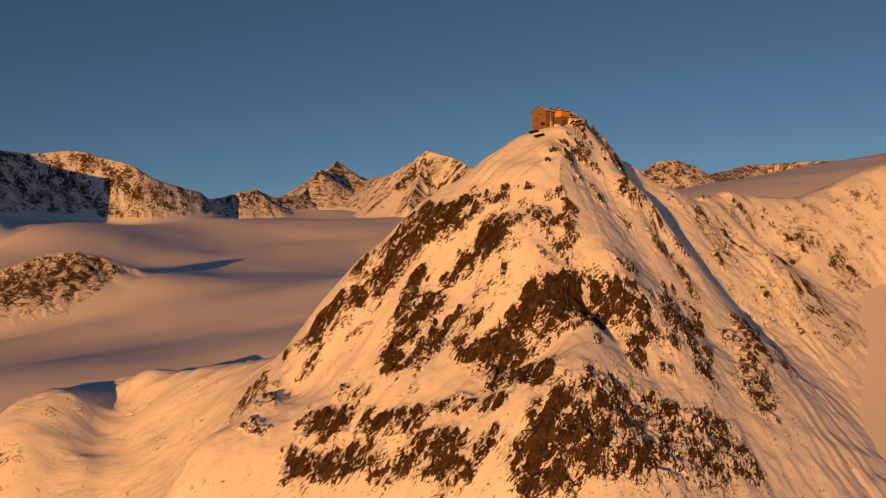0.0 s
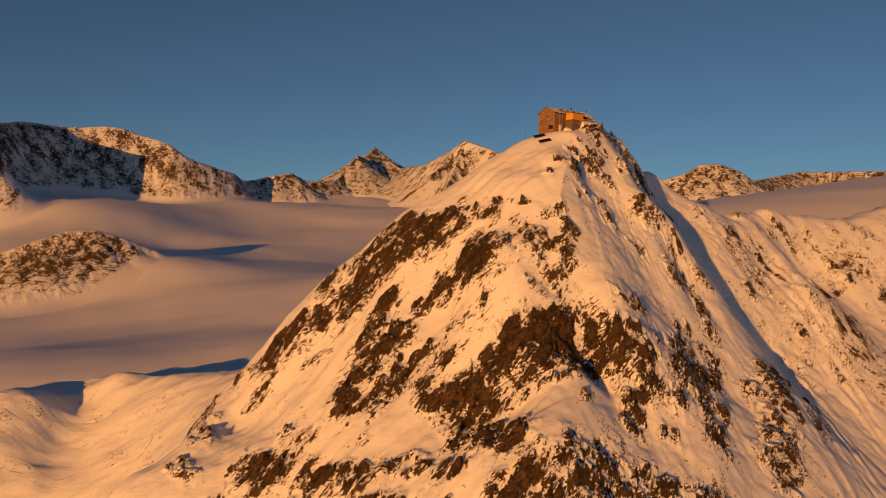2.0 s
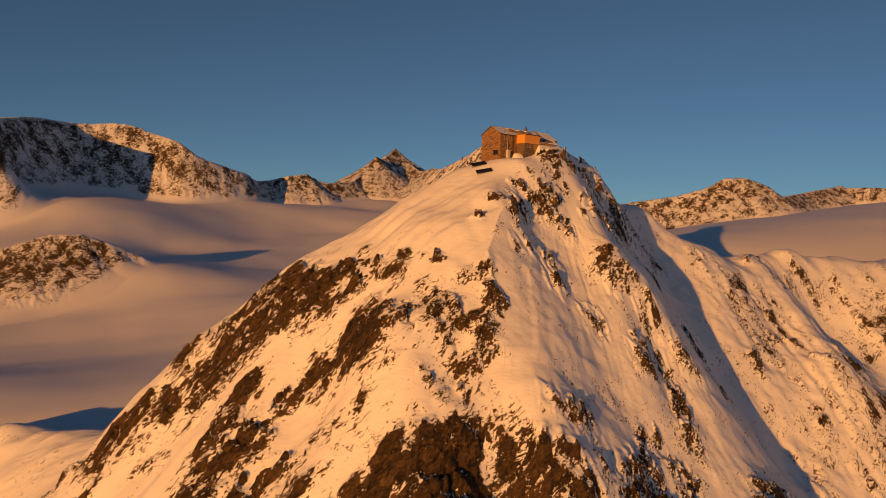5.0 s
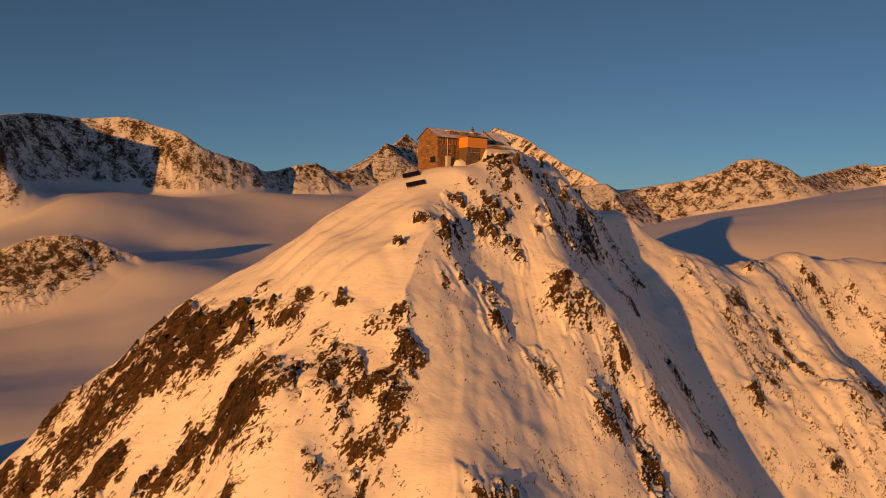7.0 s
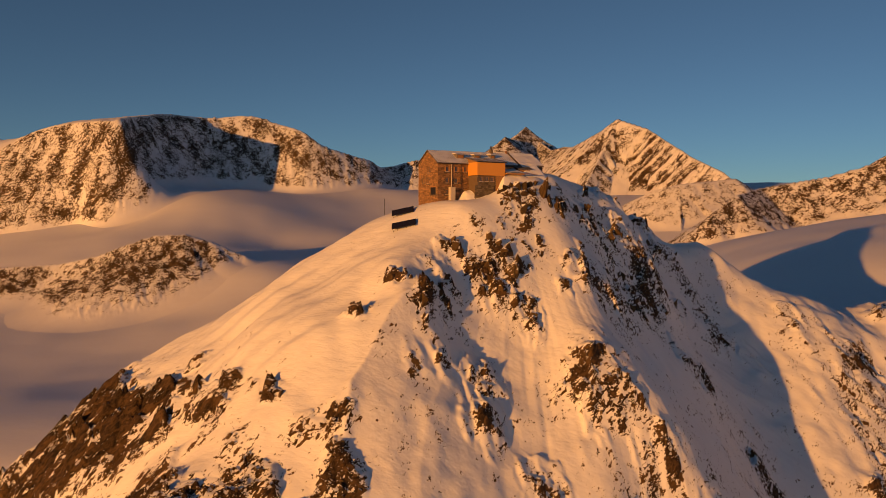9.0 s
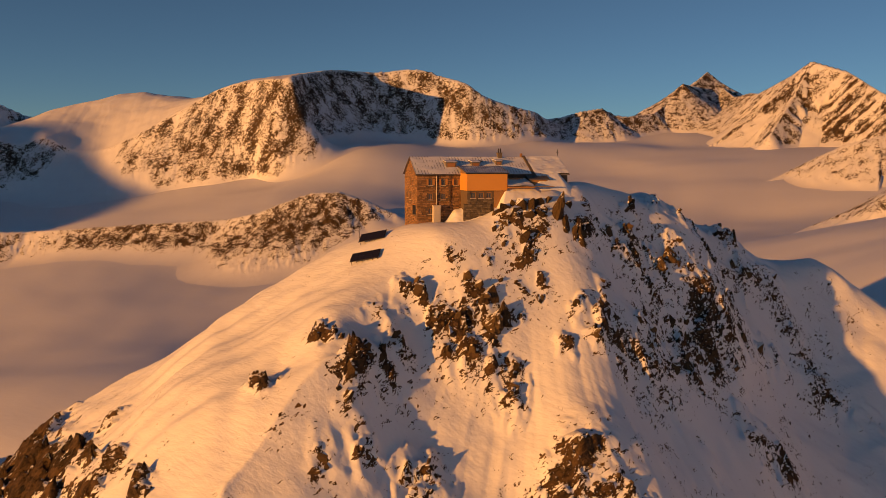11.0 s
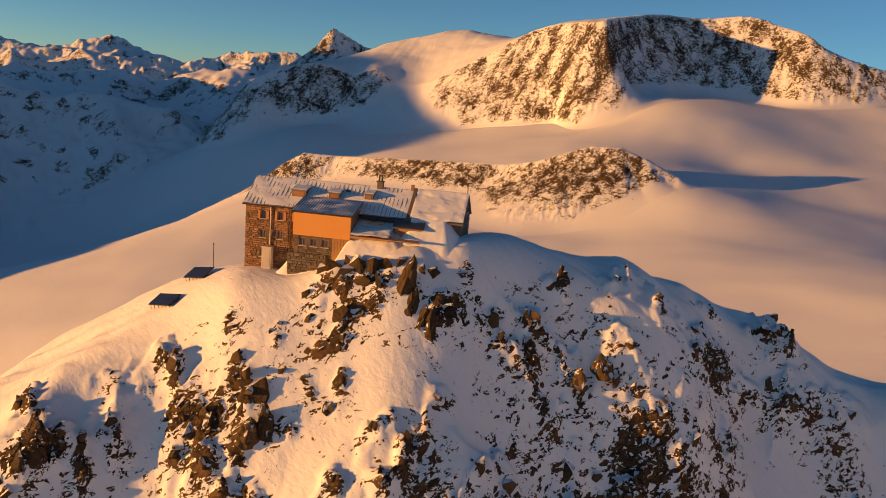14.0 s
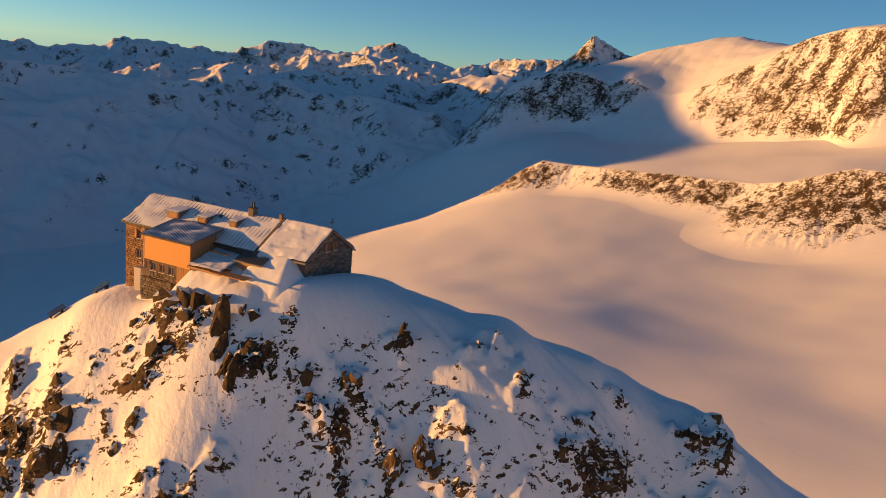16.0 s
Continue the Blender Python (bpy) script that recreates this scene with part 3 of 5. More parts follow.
LEDGES_G = [(24.9, -84.7, 30.5, -77.5, 1.8, 0.7), (21.4, -34.7, 22.5, -34.3, 1.7, 0.8), (22.6, -34.2, 23.4, -33.7, 1, 0.8), (25.2, -17.7, 28.8, -21.2, 1.3, 0.6), (23.8, -1.8, 24.5, -1, 0.5, 0.9), (23.4, 1.4, 23.9, 1.7, 0.4, 0.8), (22.7, 3.9, 23.6, 3.5, 0.3, 0.7), (22.1, 5.5, 22.8, 6.6, 0.4, 0.8), (24.7, 16.4, 25.2, 16.7, 0.5, 0.8), (23.5, 16.5, 24, 16.9, 0.5, 0.8), (21.3, 17.1, 23.6, 19.2, 0.4, 0.7), (21.1, 22.6, 21.7, 23.2, 0.4, 0.8), (21.2, 22.6, 21.6, 23.4, 0.3, 0.8), (23.4, 29.2, 23.8, 31.1, 0.7, 0.9), (23.6, 29.6, 24.1, 31.2, 0.5, 0.9)]
LEDGES_H = [(26.6, -66.9, 35.3, -53.6, 1.2, 0.75), (28.7, 6.3, 29.3, 6.9, 0.7, 0.9), (26.8, 6.5, 27.5, 7.8, 0.5, 1), (28.4, 10.1, 28.8, 10.5, 0.5, 0.8), (26.4, 16.7, 27.1, 17.1, 0.8, 1), (25.3, 20, 26.1, 20.9, 0.5, 0.8), (27.5, 21.1, 28.3, 21.4, 0.6, 0.8), (28.7, 21.3, 30.8, 21.2, 0.9, 1), (28.7, 24.6, 30.9, 26.5, 0.5, 0.8), (27.7, 25.7, 28.8, 27.9, 0.4, 0.8), (26.7, 33.2, 27.5, 33.1, 0.7, 0.8), (26.8, 33.7, 27.4, 34.1, 0.4, 0.8), (29.3, 37.6, 29.4, 39, 0.7, 0.7), (28.7, 38.5, 29.1, 41.1, 0.6, 0.8), (27.2, 43.8, 27.5, 44.5, 0.4, 0.8)]
LEDGES_I = [(30.5, 6.6, 31, 7.1, 0.6, 0.8), (32.1, 11, 32.6, 12, 0.9, 0.7), (31.6, 16.6, 32.2, 17, 0.7, 0.8), (30.1, 17.1, 30.7, 17.6, 0.6, 0.8), (33, 18.8, 34.6, 19.7, 0.5, 0.8), (30.4, 24.3, 31.5, 24.4, 0.7, 0.9), (32.6, 28.1, 34, 28.8, 0.7, 0.8), (30.9, 35.7, 31, 36.2, 0.7, 0.7), (30.7, 37.2, 31.9, 40.9, 0.9, 0.7), (30.6, 39.7, 31.5, 42.7, 0.8, 0.8), (32.4, 40.4, 33.8, 44.7, 0.5, 0.7), (30.4, 49, 30.9, 49.3, 0.4, 1), (31.2, 49.8, 31.8, 50.1, 0.7, 0.9), (32, 51.7, 33, 52.4, 0.8, 1), (30.5, 52.6, 30.5, 53.4, 0.7, 1)]
LEDGES_J = [(34, -33.3, 36.6, -29, 1.4, 0.8), (36.6, -18.7, 38.1, -20.8, 1.3, 0.6), (39, -17, 41.3, -17.5, 1.1, 0.8), (33.9, -16.2, 34.8, -15.8, 1.2, 0.6), (33.3, 15.6, 34, 15.9, 0.6, 0.9), (33.7, 21.5, 34.2, 21.6, 0.4, 1), (33.9, 24.4, 36, 26.5, 1.1, 1), (38.8, 25, 39.3, 25.6, 0.7, 0.7), (38.4, 27.7, 38.9, 28.6, 0.7, 0.8), (35, 31.4, 36.5, 31.1, 1, 0.95), (37.8, 31.5, 38.2, 32.9, 1.2, 0.8), (38.7, 33.5, 39.2, 34.2, 1.1, 1), (35.9, 35.9, 36.6, 36.9, 1.4, 0.9), (35.3, 45.5, 38.8, 52.4, 0.8, 0.65), (34.3, 47.3, 34.7, 47.7, 0.4, 0.8)]
LEDGES_K = [(40.9, -23.9, 41.4, -23.9, 1.2, 0.6), (49.2, -18.4, 52.5, -18.3, 1.8, 0.6), (44.7, 19.2, 47.7, 21.6, 1.8, 0.9), (41.5, 38.8, 42.2, 39, 0.6, 0.9), (42.8, 42.6, 43.6, 42.9, 0.7, 0.9), (59.1, 48.9, 61.4, 48.3, 1.2, 0.8), (46.1, 50.4, 46.7, 51, 0.6, 0.7), (40.7, 55.7, 41.3, 56.4, 0.8, 0.7)]
HUT_LEDGES = [(9.4, 1.9, 6.8, 0.2, 1.1, 0.9), (12.6, 4.3, 12.1, 0.2, 1.1, 0.85), (7.7, -1.7, 8.9, -2.1, 0.9, 0.8), (16, 11.5, 14.5, 11.1, 0.9, 0.8), (12.4, 0, 12.7, -0.8, 0.8, 0.8), (3.5, -9.1, 3.8, -9.3, 0.7, 0.8),
              (8, -5.6, 8.3, -5.9, 0.7, 0.8), (10.6, 3.6, 12.4, 5.2, 0.9, 0.8), (17.4, 8.6, 18, 10.4, 1.0, 0.85)]
RIBS = RIBS_A + RIBS_B + RIBS_C + RIBS_D + RIBS_E + RIBS_F + RIBS_G + RIBS_H + FAR_RIBS
LEDGES = HUT_LEDGES + LEDGES_A + LEDGES_B + LEDGES_C + LEDGES_D + LEDGES_E + LEDGES_F + LEDGES_G + LEDGES_H + LEDGES_I + LEDGES_J + LEDGES_K


def rock_zone(x, y, strokes, swerve, grow=1.0):
    """How deep a place lies within the rock bands, 0 to about 1."""
    zone = np.zeros(x.shape)
    wx, wy = x + swerve * fbm(x / (2.6 * swerve), y / (2.6 * swerve), 3, 51), y + swerve * fbm(x / (2.6 * swerve), y / (2.6 * swerve), 3, 52)
    for ax, ay, bx, by, half, bare in strokes:
        half = half * grow
        cols = np.flatnonzero((x[0] > min(ax, bx) - 3 * half - swerve) & (x[0] < max(ax, bx) + 3 * half + swerve))
        rows = np.flatnonzero((y[:, 0] > min(ay, by) - 3 * half - swerve) & (y[:, 0] < max(ay, by) + 3 * half + swerve))
        if not len(cols) or not len(rows):
            continue
        w = np.s_[rows[0]:rows[-1] + 1, cols[0]:cols[-1] + 1]
        dx, dy = bx - ax, by - ay
        t = np.clip(((wx[w] - ax) * dx + (wy[w] - ay) * dy) / max(dx * dx + dy * dy, 0.01), 0, 1)
        r = np.hypot(wx[w] - ax - t * dx, wy[w] - ay - t * dy) / half
        zone[w] = np.maximum(zone[w], bare * step(r, 1.5, 0.5))
    return zone


def facets(x, y, seed, tilt=1.0):
    """Broken slabs: cells with flat, tilted tops; the height, and a number for each cell."""
    ix, iy = np.floor(x), np.floor(y)
    best, high, tag = np.full(x.shape, 9.0), np.zeros(x.shape), np.zeros(x.shape)
    for i in (-1, 0, 1):
        for j in (-1, 0, 1):
            cx, cy = ix + i + hashed(ix + i, iy + j, seed), iy + j + hashed(ix + i, iy + j, seed + 1)
            d = (x - cx) ** 2 + (y - cy) ** 2
            m = d < best
            n = hashed(ix + i, iy + j, seed + 2)
            a = 6.283 * hashed(ix + i, iy + j, seed + 3)
            best = np.where(m, d, best)
            tag = np.where(m, n, tag)
            high = np.where(m, n - 0.5 + tilt * ((x - cx) * np.cos(a) + (y - cy) * np.sin(a)), high)
    return high, tag


def hut_gap(x, y):
    """The distance from the hut's walls."""
    u, v = (x + y + 9.0) * 0.7071, (y - x - 1.6) * 0.7071
    return np.hypot(np.maximum(np.maximum(-u, u - 25.7), 0), np.maximum(np.maximum(-3.9 - v, v - 8.4), 0))


def bare_near(x, y, slope):
    """How much rock lies bare on the near mountain."""
    big = rock_zone(x, y, RIBS, 1.6, 1.08)
    small = rock_zone(x, y, LEDGES, 0.7, 1.1)
    around = rock_zone(x, y, RIBS, 3.0, 1.6)
    near = rock_zone(x, y, LEDGES, 1.2, 1.9)
    fall = fbm((0.65 * x + 0.76 * y) / 7, (0.76 * x - 0.65 * y) / 20, 4, 14)
    streak = fbm((0.65 * x - 0.75 * y) / 1.9, (0.75 * x + 0.65 * y) / 8, 3, 18)
    band = np.maximum(np.maximum(big, 0.9 * small), np.maximum(0.38 * near, 0.50 * around))
    band = band * (1 - 0.20 * step(x - 0.3 * y, -8, 8) * step(y, -30, -14) - 0.26 * step(x, 18, 27) * step(y, -6, 6)) * (1 + 0.28 * step(y, -84, -96))
    v = -0.58 + 0.16 * fbm(x / 9, y / 9, 4, 9) + band * (0.82 + 0.22 * fbm(x / 4, y / 4, 3, 19) + 0.14 * streak) + 0.16 * step(band, 0.8, 1.0)
    v += 0.08 * step(slope, 0.8, 1.6) + 0.10 * fall * step(x, 0, 20)
    v += (0.14 + 0.30 * fall) * step(x - 0.3 * y, 45, 60) * step(x, 300, 200) * step(y, 20, 50)
    v += step(x, -140, -160) * (0.10 + 0.3 * fbm(x / 16, y / 16, 4, 66))
    v -= 0.5 * step(hut_gap(x, y), 2.2, 0.4)
    return v


def near_surface(x, y):
    z = summit(x, y)
    d = np.hypot(x - 2, y - 6)
    rough = step(d, 14, 34)
    a, c = -0.8 * x - 0.6 * y, 0.6 * x - 0.8 * y
    _, off, _ = crest(x, y, ARETE, 1.0, 1.0, 1.0, 0.0)
    z = z + 2.2 * np.exp(-off / 2.6) * step(y, -16, -26) * step(y, -74, -64) * (0.75 + 0.5 * wave(y / 6, x / 40, 25))
    z = z + rough * (1.4 * fbm(x / 26, y / 26, 4, 1) + 0.9 * fbm(c / 9, a / 30, 3, 2))
    return z


xs = graded((-340, -150, 3.0), (-150, -45, 0.55), (-45, -12, 0.45), (-12, 58, 0.3), (58, 130, 0.8), (130, 340, 2.6))
ys = graded((-200, -145, 3.0), (-145, -62, 0.55), (-62, 72, 0.34), (72, 130, 1.0), (130, 280, 3.0))
nx, ny = np.meshgrid(xs, ys)
nz = near_surface(nx, ny)
slope, _, _ = slope_of(nz, nx, ny)
share = bare_near(nx, ny, slope)
lift = step(share, -0.48, 0.15)
clear = step(np.hypot(nx - 2, ny - 6), 13, 24) * step(hut_gap(nx, ny), 0.5, 4.0)
east = step(nx + 0.12 * (ny + 34), -6, 4)
# runnels down the east face, wind drifts
turn = np.arctan2(ny - 16, nx - 4) * 16
away = np.hypot(nx - 4, ny - 16)
swing = turn + 0.25 * wave(nx / 9, ny / 9, 8)
nz += clear * (1 - 0.6 * lift) * east * (0.34 * ridged(swing * 0.9, away / 40, 1, 6) * fbm(nx / 30, ny / 30, 2, 63) + 0.10 * wave(swing * 2.7, away / 22, 7))
u, v = 0.86 * nx + 0.51 * ny, 0.86 * ny - 0.51 * nx
nz += step(nx, 62, 90) * step(ny, 150, 110) * (1 - 0.5 * lift) * (0.9 * ridged(u / 17 + 0.2 * wave(nx / 20, ny / 20, 9), v / 120, 2, 26) + 0.5 * fbm(u / 5, v / 60, 2, 27))
gather = step(rock_zone(nx, ny, LEDGES, 1.0, 2.2), 0.05, 0.5)
nz += clear * east * (0.26 * fbm(nx / 5.5, ny / 5.5, 2, 61) + 0.55 * gather * ridged((nx + ny) / 4.6, (ny - nx) / 8, 3, 62))
nz += step(hut_gap(nx, ny), 0.5, 4.0) * 0.025 * fbm((nx * 0.77 + ny * 0.64) / 5, (ny * 0.77 - nx * 0.64) / 1.6, 3, 64)
# the rock stands out of the snow as tilted slabs with broken edges
wx, wy = nx + 0.8 * fbm(nx / 3, ny / 3, 3, 41), ny + 0.8 * fbm(nx / 3, ny / 3, 3, 42)
u, v = 0.79 * wx + 0.62 * wy, -0.62 * wx + 0.79 * wy
plates, tag = facets(u / 5.2, v / 2.9, 4, 0.9)
chips, chip_tag = facets(u / 1.7, v / 1.0, 5, 0.9)
where = lift * step(hut_gap(nx, ny), 0.4, 2.6) * (0.45 + 0.55 * clear)
nz += where * (0.35 + 1.5 * plates + 0.55 * chips + 0.5 * ridged(wx / 9, wy / 9, 3, 43))
steep, _, _ = slope_of(nz, nx, ny)
share = share + lift * (0.50 * (tag - 0.5) + 0.40 * (chip_tag - 0.5)) + 0.50 * lift * (step(steep, 0.9, 2.0) - 0.5)
tagged(sheet("near_summit", nx, ny, nz, M_NEAR, share + 0.5), "steep snow-covered summit pyramid with brown rock ribs", "mountain")


def heights_at(x, y):
    """The height of the near mountain's surface."""
    i, j = np.clip(np.searchsorted(xs, x) - 1, 0, len(xs) - 2), np.clip(np.searchsorted(ys, y) - 1, 0, len(ys) - 2)
    u, v = (x - xs[i]) / (xs[i + 1] - xs[i]), (y - ys[j]) / (ys[j + 1] - ys[j])
    return (nz[j, i] * (1 - u) + nz[j, i + 1] * u) * (1 - v) + (nz[j + 1, i] * (1 - u) + nz[j + 1, i + 1] * u) * v


def height_at(x, y):
    return float(heights_at(x, y))


# ---- far mountains ----
def range_of(name, label, grid, form, seed, size=1.0, bare=0.0, peaks=0.0, mat=M_FAR, ribs=0.0, patches=(), steep=(0.40, 0.72), blend=3.0):
    """A mountain over crest lines, each with the slopes to its left and right, the height of its cliffs and the slope of its apron,
    or a plateau cut off by its faces, each over spot heights. patches: (x, y, radius, amount) where more or less rock lies bare."""
    x, y = grid
    z, far, along = np.full(x.shape, -1e9), 0 * x + 60, 0 * x
    if isinstance(form[0], Relief):
        z, along = np.minimum(form[0](x, y), form[1](x, y)), 0.75 * x + 0.66 * y
    else:
        for k, (nodes, *shape) in enumerate(form):
            c, d, s = crest(x, y, nodes, *shape)
            m = c > z
            z, far, along = np.where(m, c, z), np.where(m, d, far), np.where(m, s + 1000 * k, along)
    warp = 12 * size * wave(x / (70 * size), y / (70 * size), seed + 5)
    z = z + peaks * (ridged(x / 520 + warp / 900, y / 520, 5, seed + 20) - 0.5)
    first, _, _ = slope_of(z, x, y)
    low = ground_height(x, y) - 2.0
    free = 0.12 + 0.88 * step(z - low, 2, 26 * size)
    flute = fbm(along / (26 * size) + 0.3 * wave(x / (60 * size), y / (60 * size), seed + 8), far / (420 * size), 3, seed + 13)
    rough = step(first + 0.16 * fbm(x / (90 * size), y / (90 * size), 3, seed + 6) + bare, *steep)
    z = z + free * ribs * 9 * flute * step(far, 0, 30 * size)
    z = z + free * size * (0.3 + 0.7 * step(far, 0, 40 * size)) * (3.0 * fbm((x + warp) / (95 * size), (y - warp) / (95 * size), 2, seed + 3)
                                                           + rough * (2.8 * ridged((x + warp) / (34 * size), (y - warp) / (34 * size), 5, seed + 9) + 2.4 * fbm((x + 0.6 * y) / (30 * size), (y - 0.6 * x) / (110 * size), 3, seed)))
    rows, cols = np.indices(x.shape)
    rim = np.minimum(np.minimum(rows, x.shape[0] - 1 - rows), np.minimum(cols, x.shape[1] - 1 - cols))
    z = z - 400 * step(rim, 26, 0)
    z = low + blend * np.logaddexp(0, (z - low) / blend)
    out = step(z - low, 1.5, 14)
    z = z - 9 * step(z - low, 1.3, 0.1)
    slope, sx, sy = slope_of(z, x, y)
    share = -0.62 + rough * (0.45 + 0.20 * step(slope, 0.5, 1.1)) + 0.34 * fbm(x / (40 * size), y / (40 * size), 4, seed + 7) + 0.5 * bare - ribs * flute
    for px, py, radius, amount in patches:
        share = share + amount * np.exp(-((x - px) ** 2 + (y - py) ** 2) / radius ** 2)
    share = share * out - 0.6 * (1 - out)
    return tagged(sheet(name, x, y, z, mat, share + 0.5), label, "mountain")


SKY_WEST = [(-1950, 1190, 70), (-1871, 1260, 121), (-1803, 1303, 140), (-1747, 1327, 160), (-1694, 1362, 171), (-1619, 1388, 162), (-1471, 1373, 152)]
EDGE = [(-1807, 769, -12), (-1773, 817, 19), (-1738, 865, 38), (-1686, 918, 44), (-1638, 959, 27), (-1592, 1004, 42), (-1544, 1030, 17), (-1483, 1064, 16), (-1413, 1089, 41), (-1350, 1119, 78), (-1285, 1162, 123), (-1227, 1193, 154), (-1127, 1195, 165), (-1043, 1202, 168)]
FOOT_WEST = [(-1726, 730, -75), (-1689, 785, -66), (-1649, 840, -73), (-1606, 896, -60), (-1543, 941, -45), (-1470, 979, -35), (-1364, 989, -52), (-1273, 1007, -70), (-1198, 1035, -77), (-1136, 1072, -60), (-1079, 1115, -45), (-1036, 1121, -16), (-1030, 1146, 24), (-1026, 1172, 60)]
CLIFF_TOP = [(-1075, 1255, 178), (-1098, 1325, 191), (-1085, 1424, 207), (-1038, 1533, 210), (-963, 1581, 218), (-910, 1601, 202), (-840, 1617, 178), (-797, 1639, 147), (-763, 1678, 132), (-717, 1743, 116), (-703, 1790, 101), (-690, 1840, 90)]
CLIFF_FOOT = [(-1050, 1250, 88), (-1059, 1285, 106), (-1038, 1335, 96), (-1010, 1418, 76), (-961, 1488, 82), (-916, 1516, 73), (-848, 1533, 52), (-786, 1556, 48), (-737, 1602, 48), (-699, 1674, 60), (-668, 1774, 54), (-640, 1840, 46)]
PLATEAU_TOP = [(-1250, 1480, 195), (-1150, 1650, 205), (-1000, 1750, 185), (-850, 1800, 140), (-1400, 1500, 150), (-1650, 1560, 110), (-1900, 1420, 50), (-1640, 1180, 100), (-1500, 1200, 100), (-1750, 1080, 85), (-1850, 900, 20), (-760, 1900, 80)]
MASSIF_FRONT = [(-1600, 700, -140), (-1440, 800, -128), (-1300, 860, -128), (-1160, 900, -112), (-1000, 1000, -82), (-900, 1150, -30), (-950, 1300, 30), (-880, 1420, 25), (-760, 1480, 12), (-640, 1600, 10), (-560, 1750, 15), (-1900, 700, -170), (-2000, 820, -120), (-2050, 1000, -60), (-1820, 600, -230), (-1650, 590, -215), (-2120, 1250, -10)]
range_of("massif", "broad glaciated massif with a dark shaded cliff", fan(14, 78, 800, 1000, 2350, 250, 2),
         (Relief((SKY_WEST, EDGE, CLIFF_TOP, PLATEAU_TOP), 0.003, 1000), Relief((EDGE, FOOT_WEST, CLIFF_TOP, CLIFF_FOOT, MASSIF_FRONT), 0.003, 1000)), 40, 0.7, -0.20, 0.0, M_FAR, 0.05,
         [(-1700, 1362, 40, 0.8), (-1780, 1318, 30, 0.75), (-1600, 1395, 26, 0.6), (-1700, 840, 70, 0.08), (-1630, 920, 50, 0.08), (-1500, 1020, 50, 0.2), (-1420, 1050, 50, 0.15)], (0.54, 0.84))
WEST_PEAK = [(-1895, 940, 20), (-1900, 965, 48), (-1907, 993, 82), (-1907, 1024, 119), (-1904, 1051, 149), (-1894, 1087, 131), (-1878, 1142, 105), (-1870, 1191, 97), (-1870, 1230, 95)]
range_of("west_peak", "small dark pointed peak above a snow saddle", fan(52, 72, 360, 1750, 2450, 160, 2),
         [(WEST_PEAK, 1.0, 1.3, 100, 0.25, 60)], 50, 0.5, 0.05, 0.0, M_FAR, 0.0, [(-1890, 1000, 40, 0.25), (-1860, 1070, 40, -0.5)])
CIRQUE = [(-740, 1780, 92), (-718, 1818, 102), (-695, 1871, 109), (-654, 1918, 126), (-612, 1964, 136), (-580, 1985, 118), (-550, 2005, 114), (-503, 2090, 127), (-495, 2195, 157), (-468, 2274, 221), (-459, 2358, 218), (-438, 2474, 273), (-395, 2472, 225), (-323, 2282, 177), (-269, 2189, 180), (-150, 2000, 160)]
range_of("cirque_ridge", "low rocky ridge with a sharp twin peak", fan(2, 26, 440, 1550, 2700, 180, 2),
         [(CIRQUE, 0.7, 0.85, 75, 0.2, 70)], 60, 0.45, 0.16, 0.0, M_FAR, 0.0, [(-560, 2000, 130, 0.12), (-450, 2250, 120, 0.12)])
SNOW_PEAK = [(-260, 2150, 165), (-145, 1985, 204), (-100, 1933, 230), (-25, 1896, 200), (28, 1796, 156), (81, 1696, 113), (142, 1592, 74), (177, 1489, 33), (260, 1300, -20)]
SNOW_SPUR = [(-100, 1933, 228), (-125, 1820, 140), (-150, 1650, 50)]
range_of("snow_peak", "sharp snow-covered peak with fluted flanks", fan(-16, 12, 440, 1100, 2400, 190, 2),
         [(SNOW_PEAK, 0.7, 0.6, 120, 0.45), (SNOW_SPUR, 0.6, 0.6, 100, 0.45)], 70, 0.6, -0.14, 0.0, M_FAR, 0.65)
HILL = [(-178, 1118, -92), (-140, 1176, -54), (-106, 1231, -37), (-71, 1285, -15), (-31, 1288, 8), (8, 1290, 28), (54, 1291, 39), (150, 1350, 50), (240, 1400, 0)]
range_of("north_hill", "sunlit snow hill with scattered rocks", fan(-16, 16, 360, 700, 1650, 150, 2), [(HILL, 0.4, 0.3, 60, 0.35)], 80, 0.45, 0.08, 0.0, M_ISLAND)
RIGHT_HILL = [(40, 600, -60), (75, 650, -15), (103, 693, 7), (134, 770, 17), (206, 800, 30), (247, 801, 43), (270, 816, 56), (298, 820, 58), (326, 822, 48), (348, 826, 34), (411, 931, 47), (505, 1029, 67), (612, 981, 73), (690, 942, 78), (850, 900, 90)]
range_of("rocky_hill", "rocky crest dusted with snow above a glacier", fan(-50, 4, 580, 480, 1250, 180, 2), [(RIGHT_HILL, 0.5, 0.6, 35, 0.4)], 90, 0.35, 0.26, 0.0, M_ISLAND)
KNOLL = [(-478, 780, -98), (-506, 769, -75), (-541, 755, -56), (-575, 740, -44), (-609, 724, -45), (-641, 707, -58), (-681, 696, -74), (-729, 689, -84), (-811, 653, -90), (-916, 626, -99), (-1022, 588, -108), (-1066, 549, -108), (-1091, 522, -130), (-1098, 506, -150)]
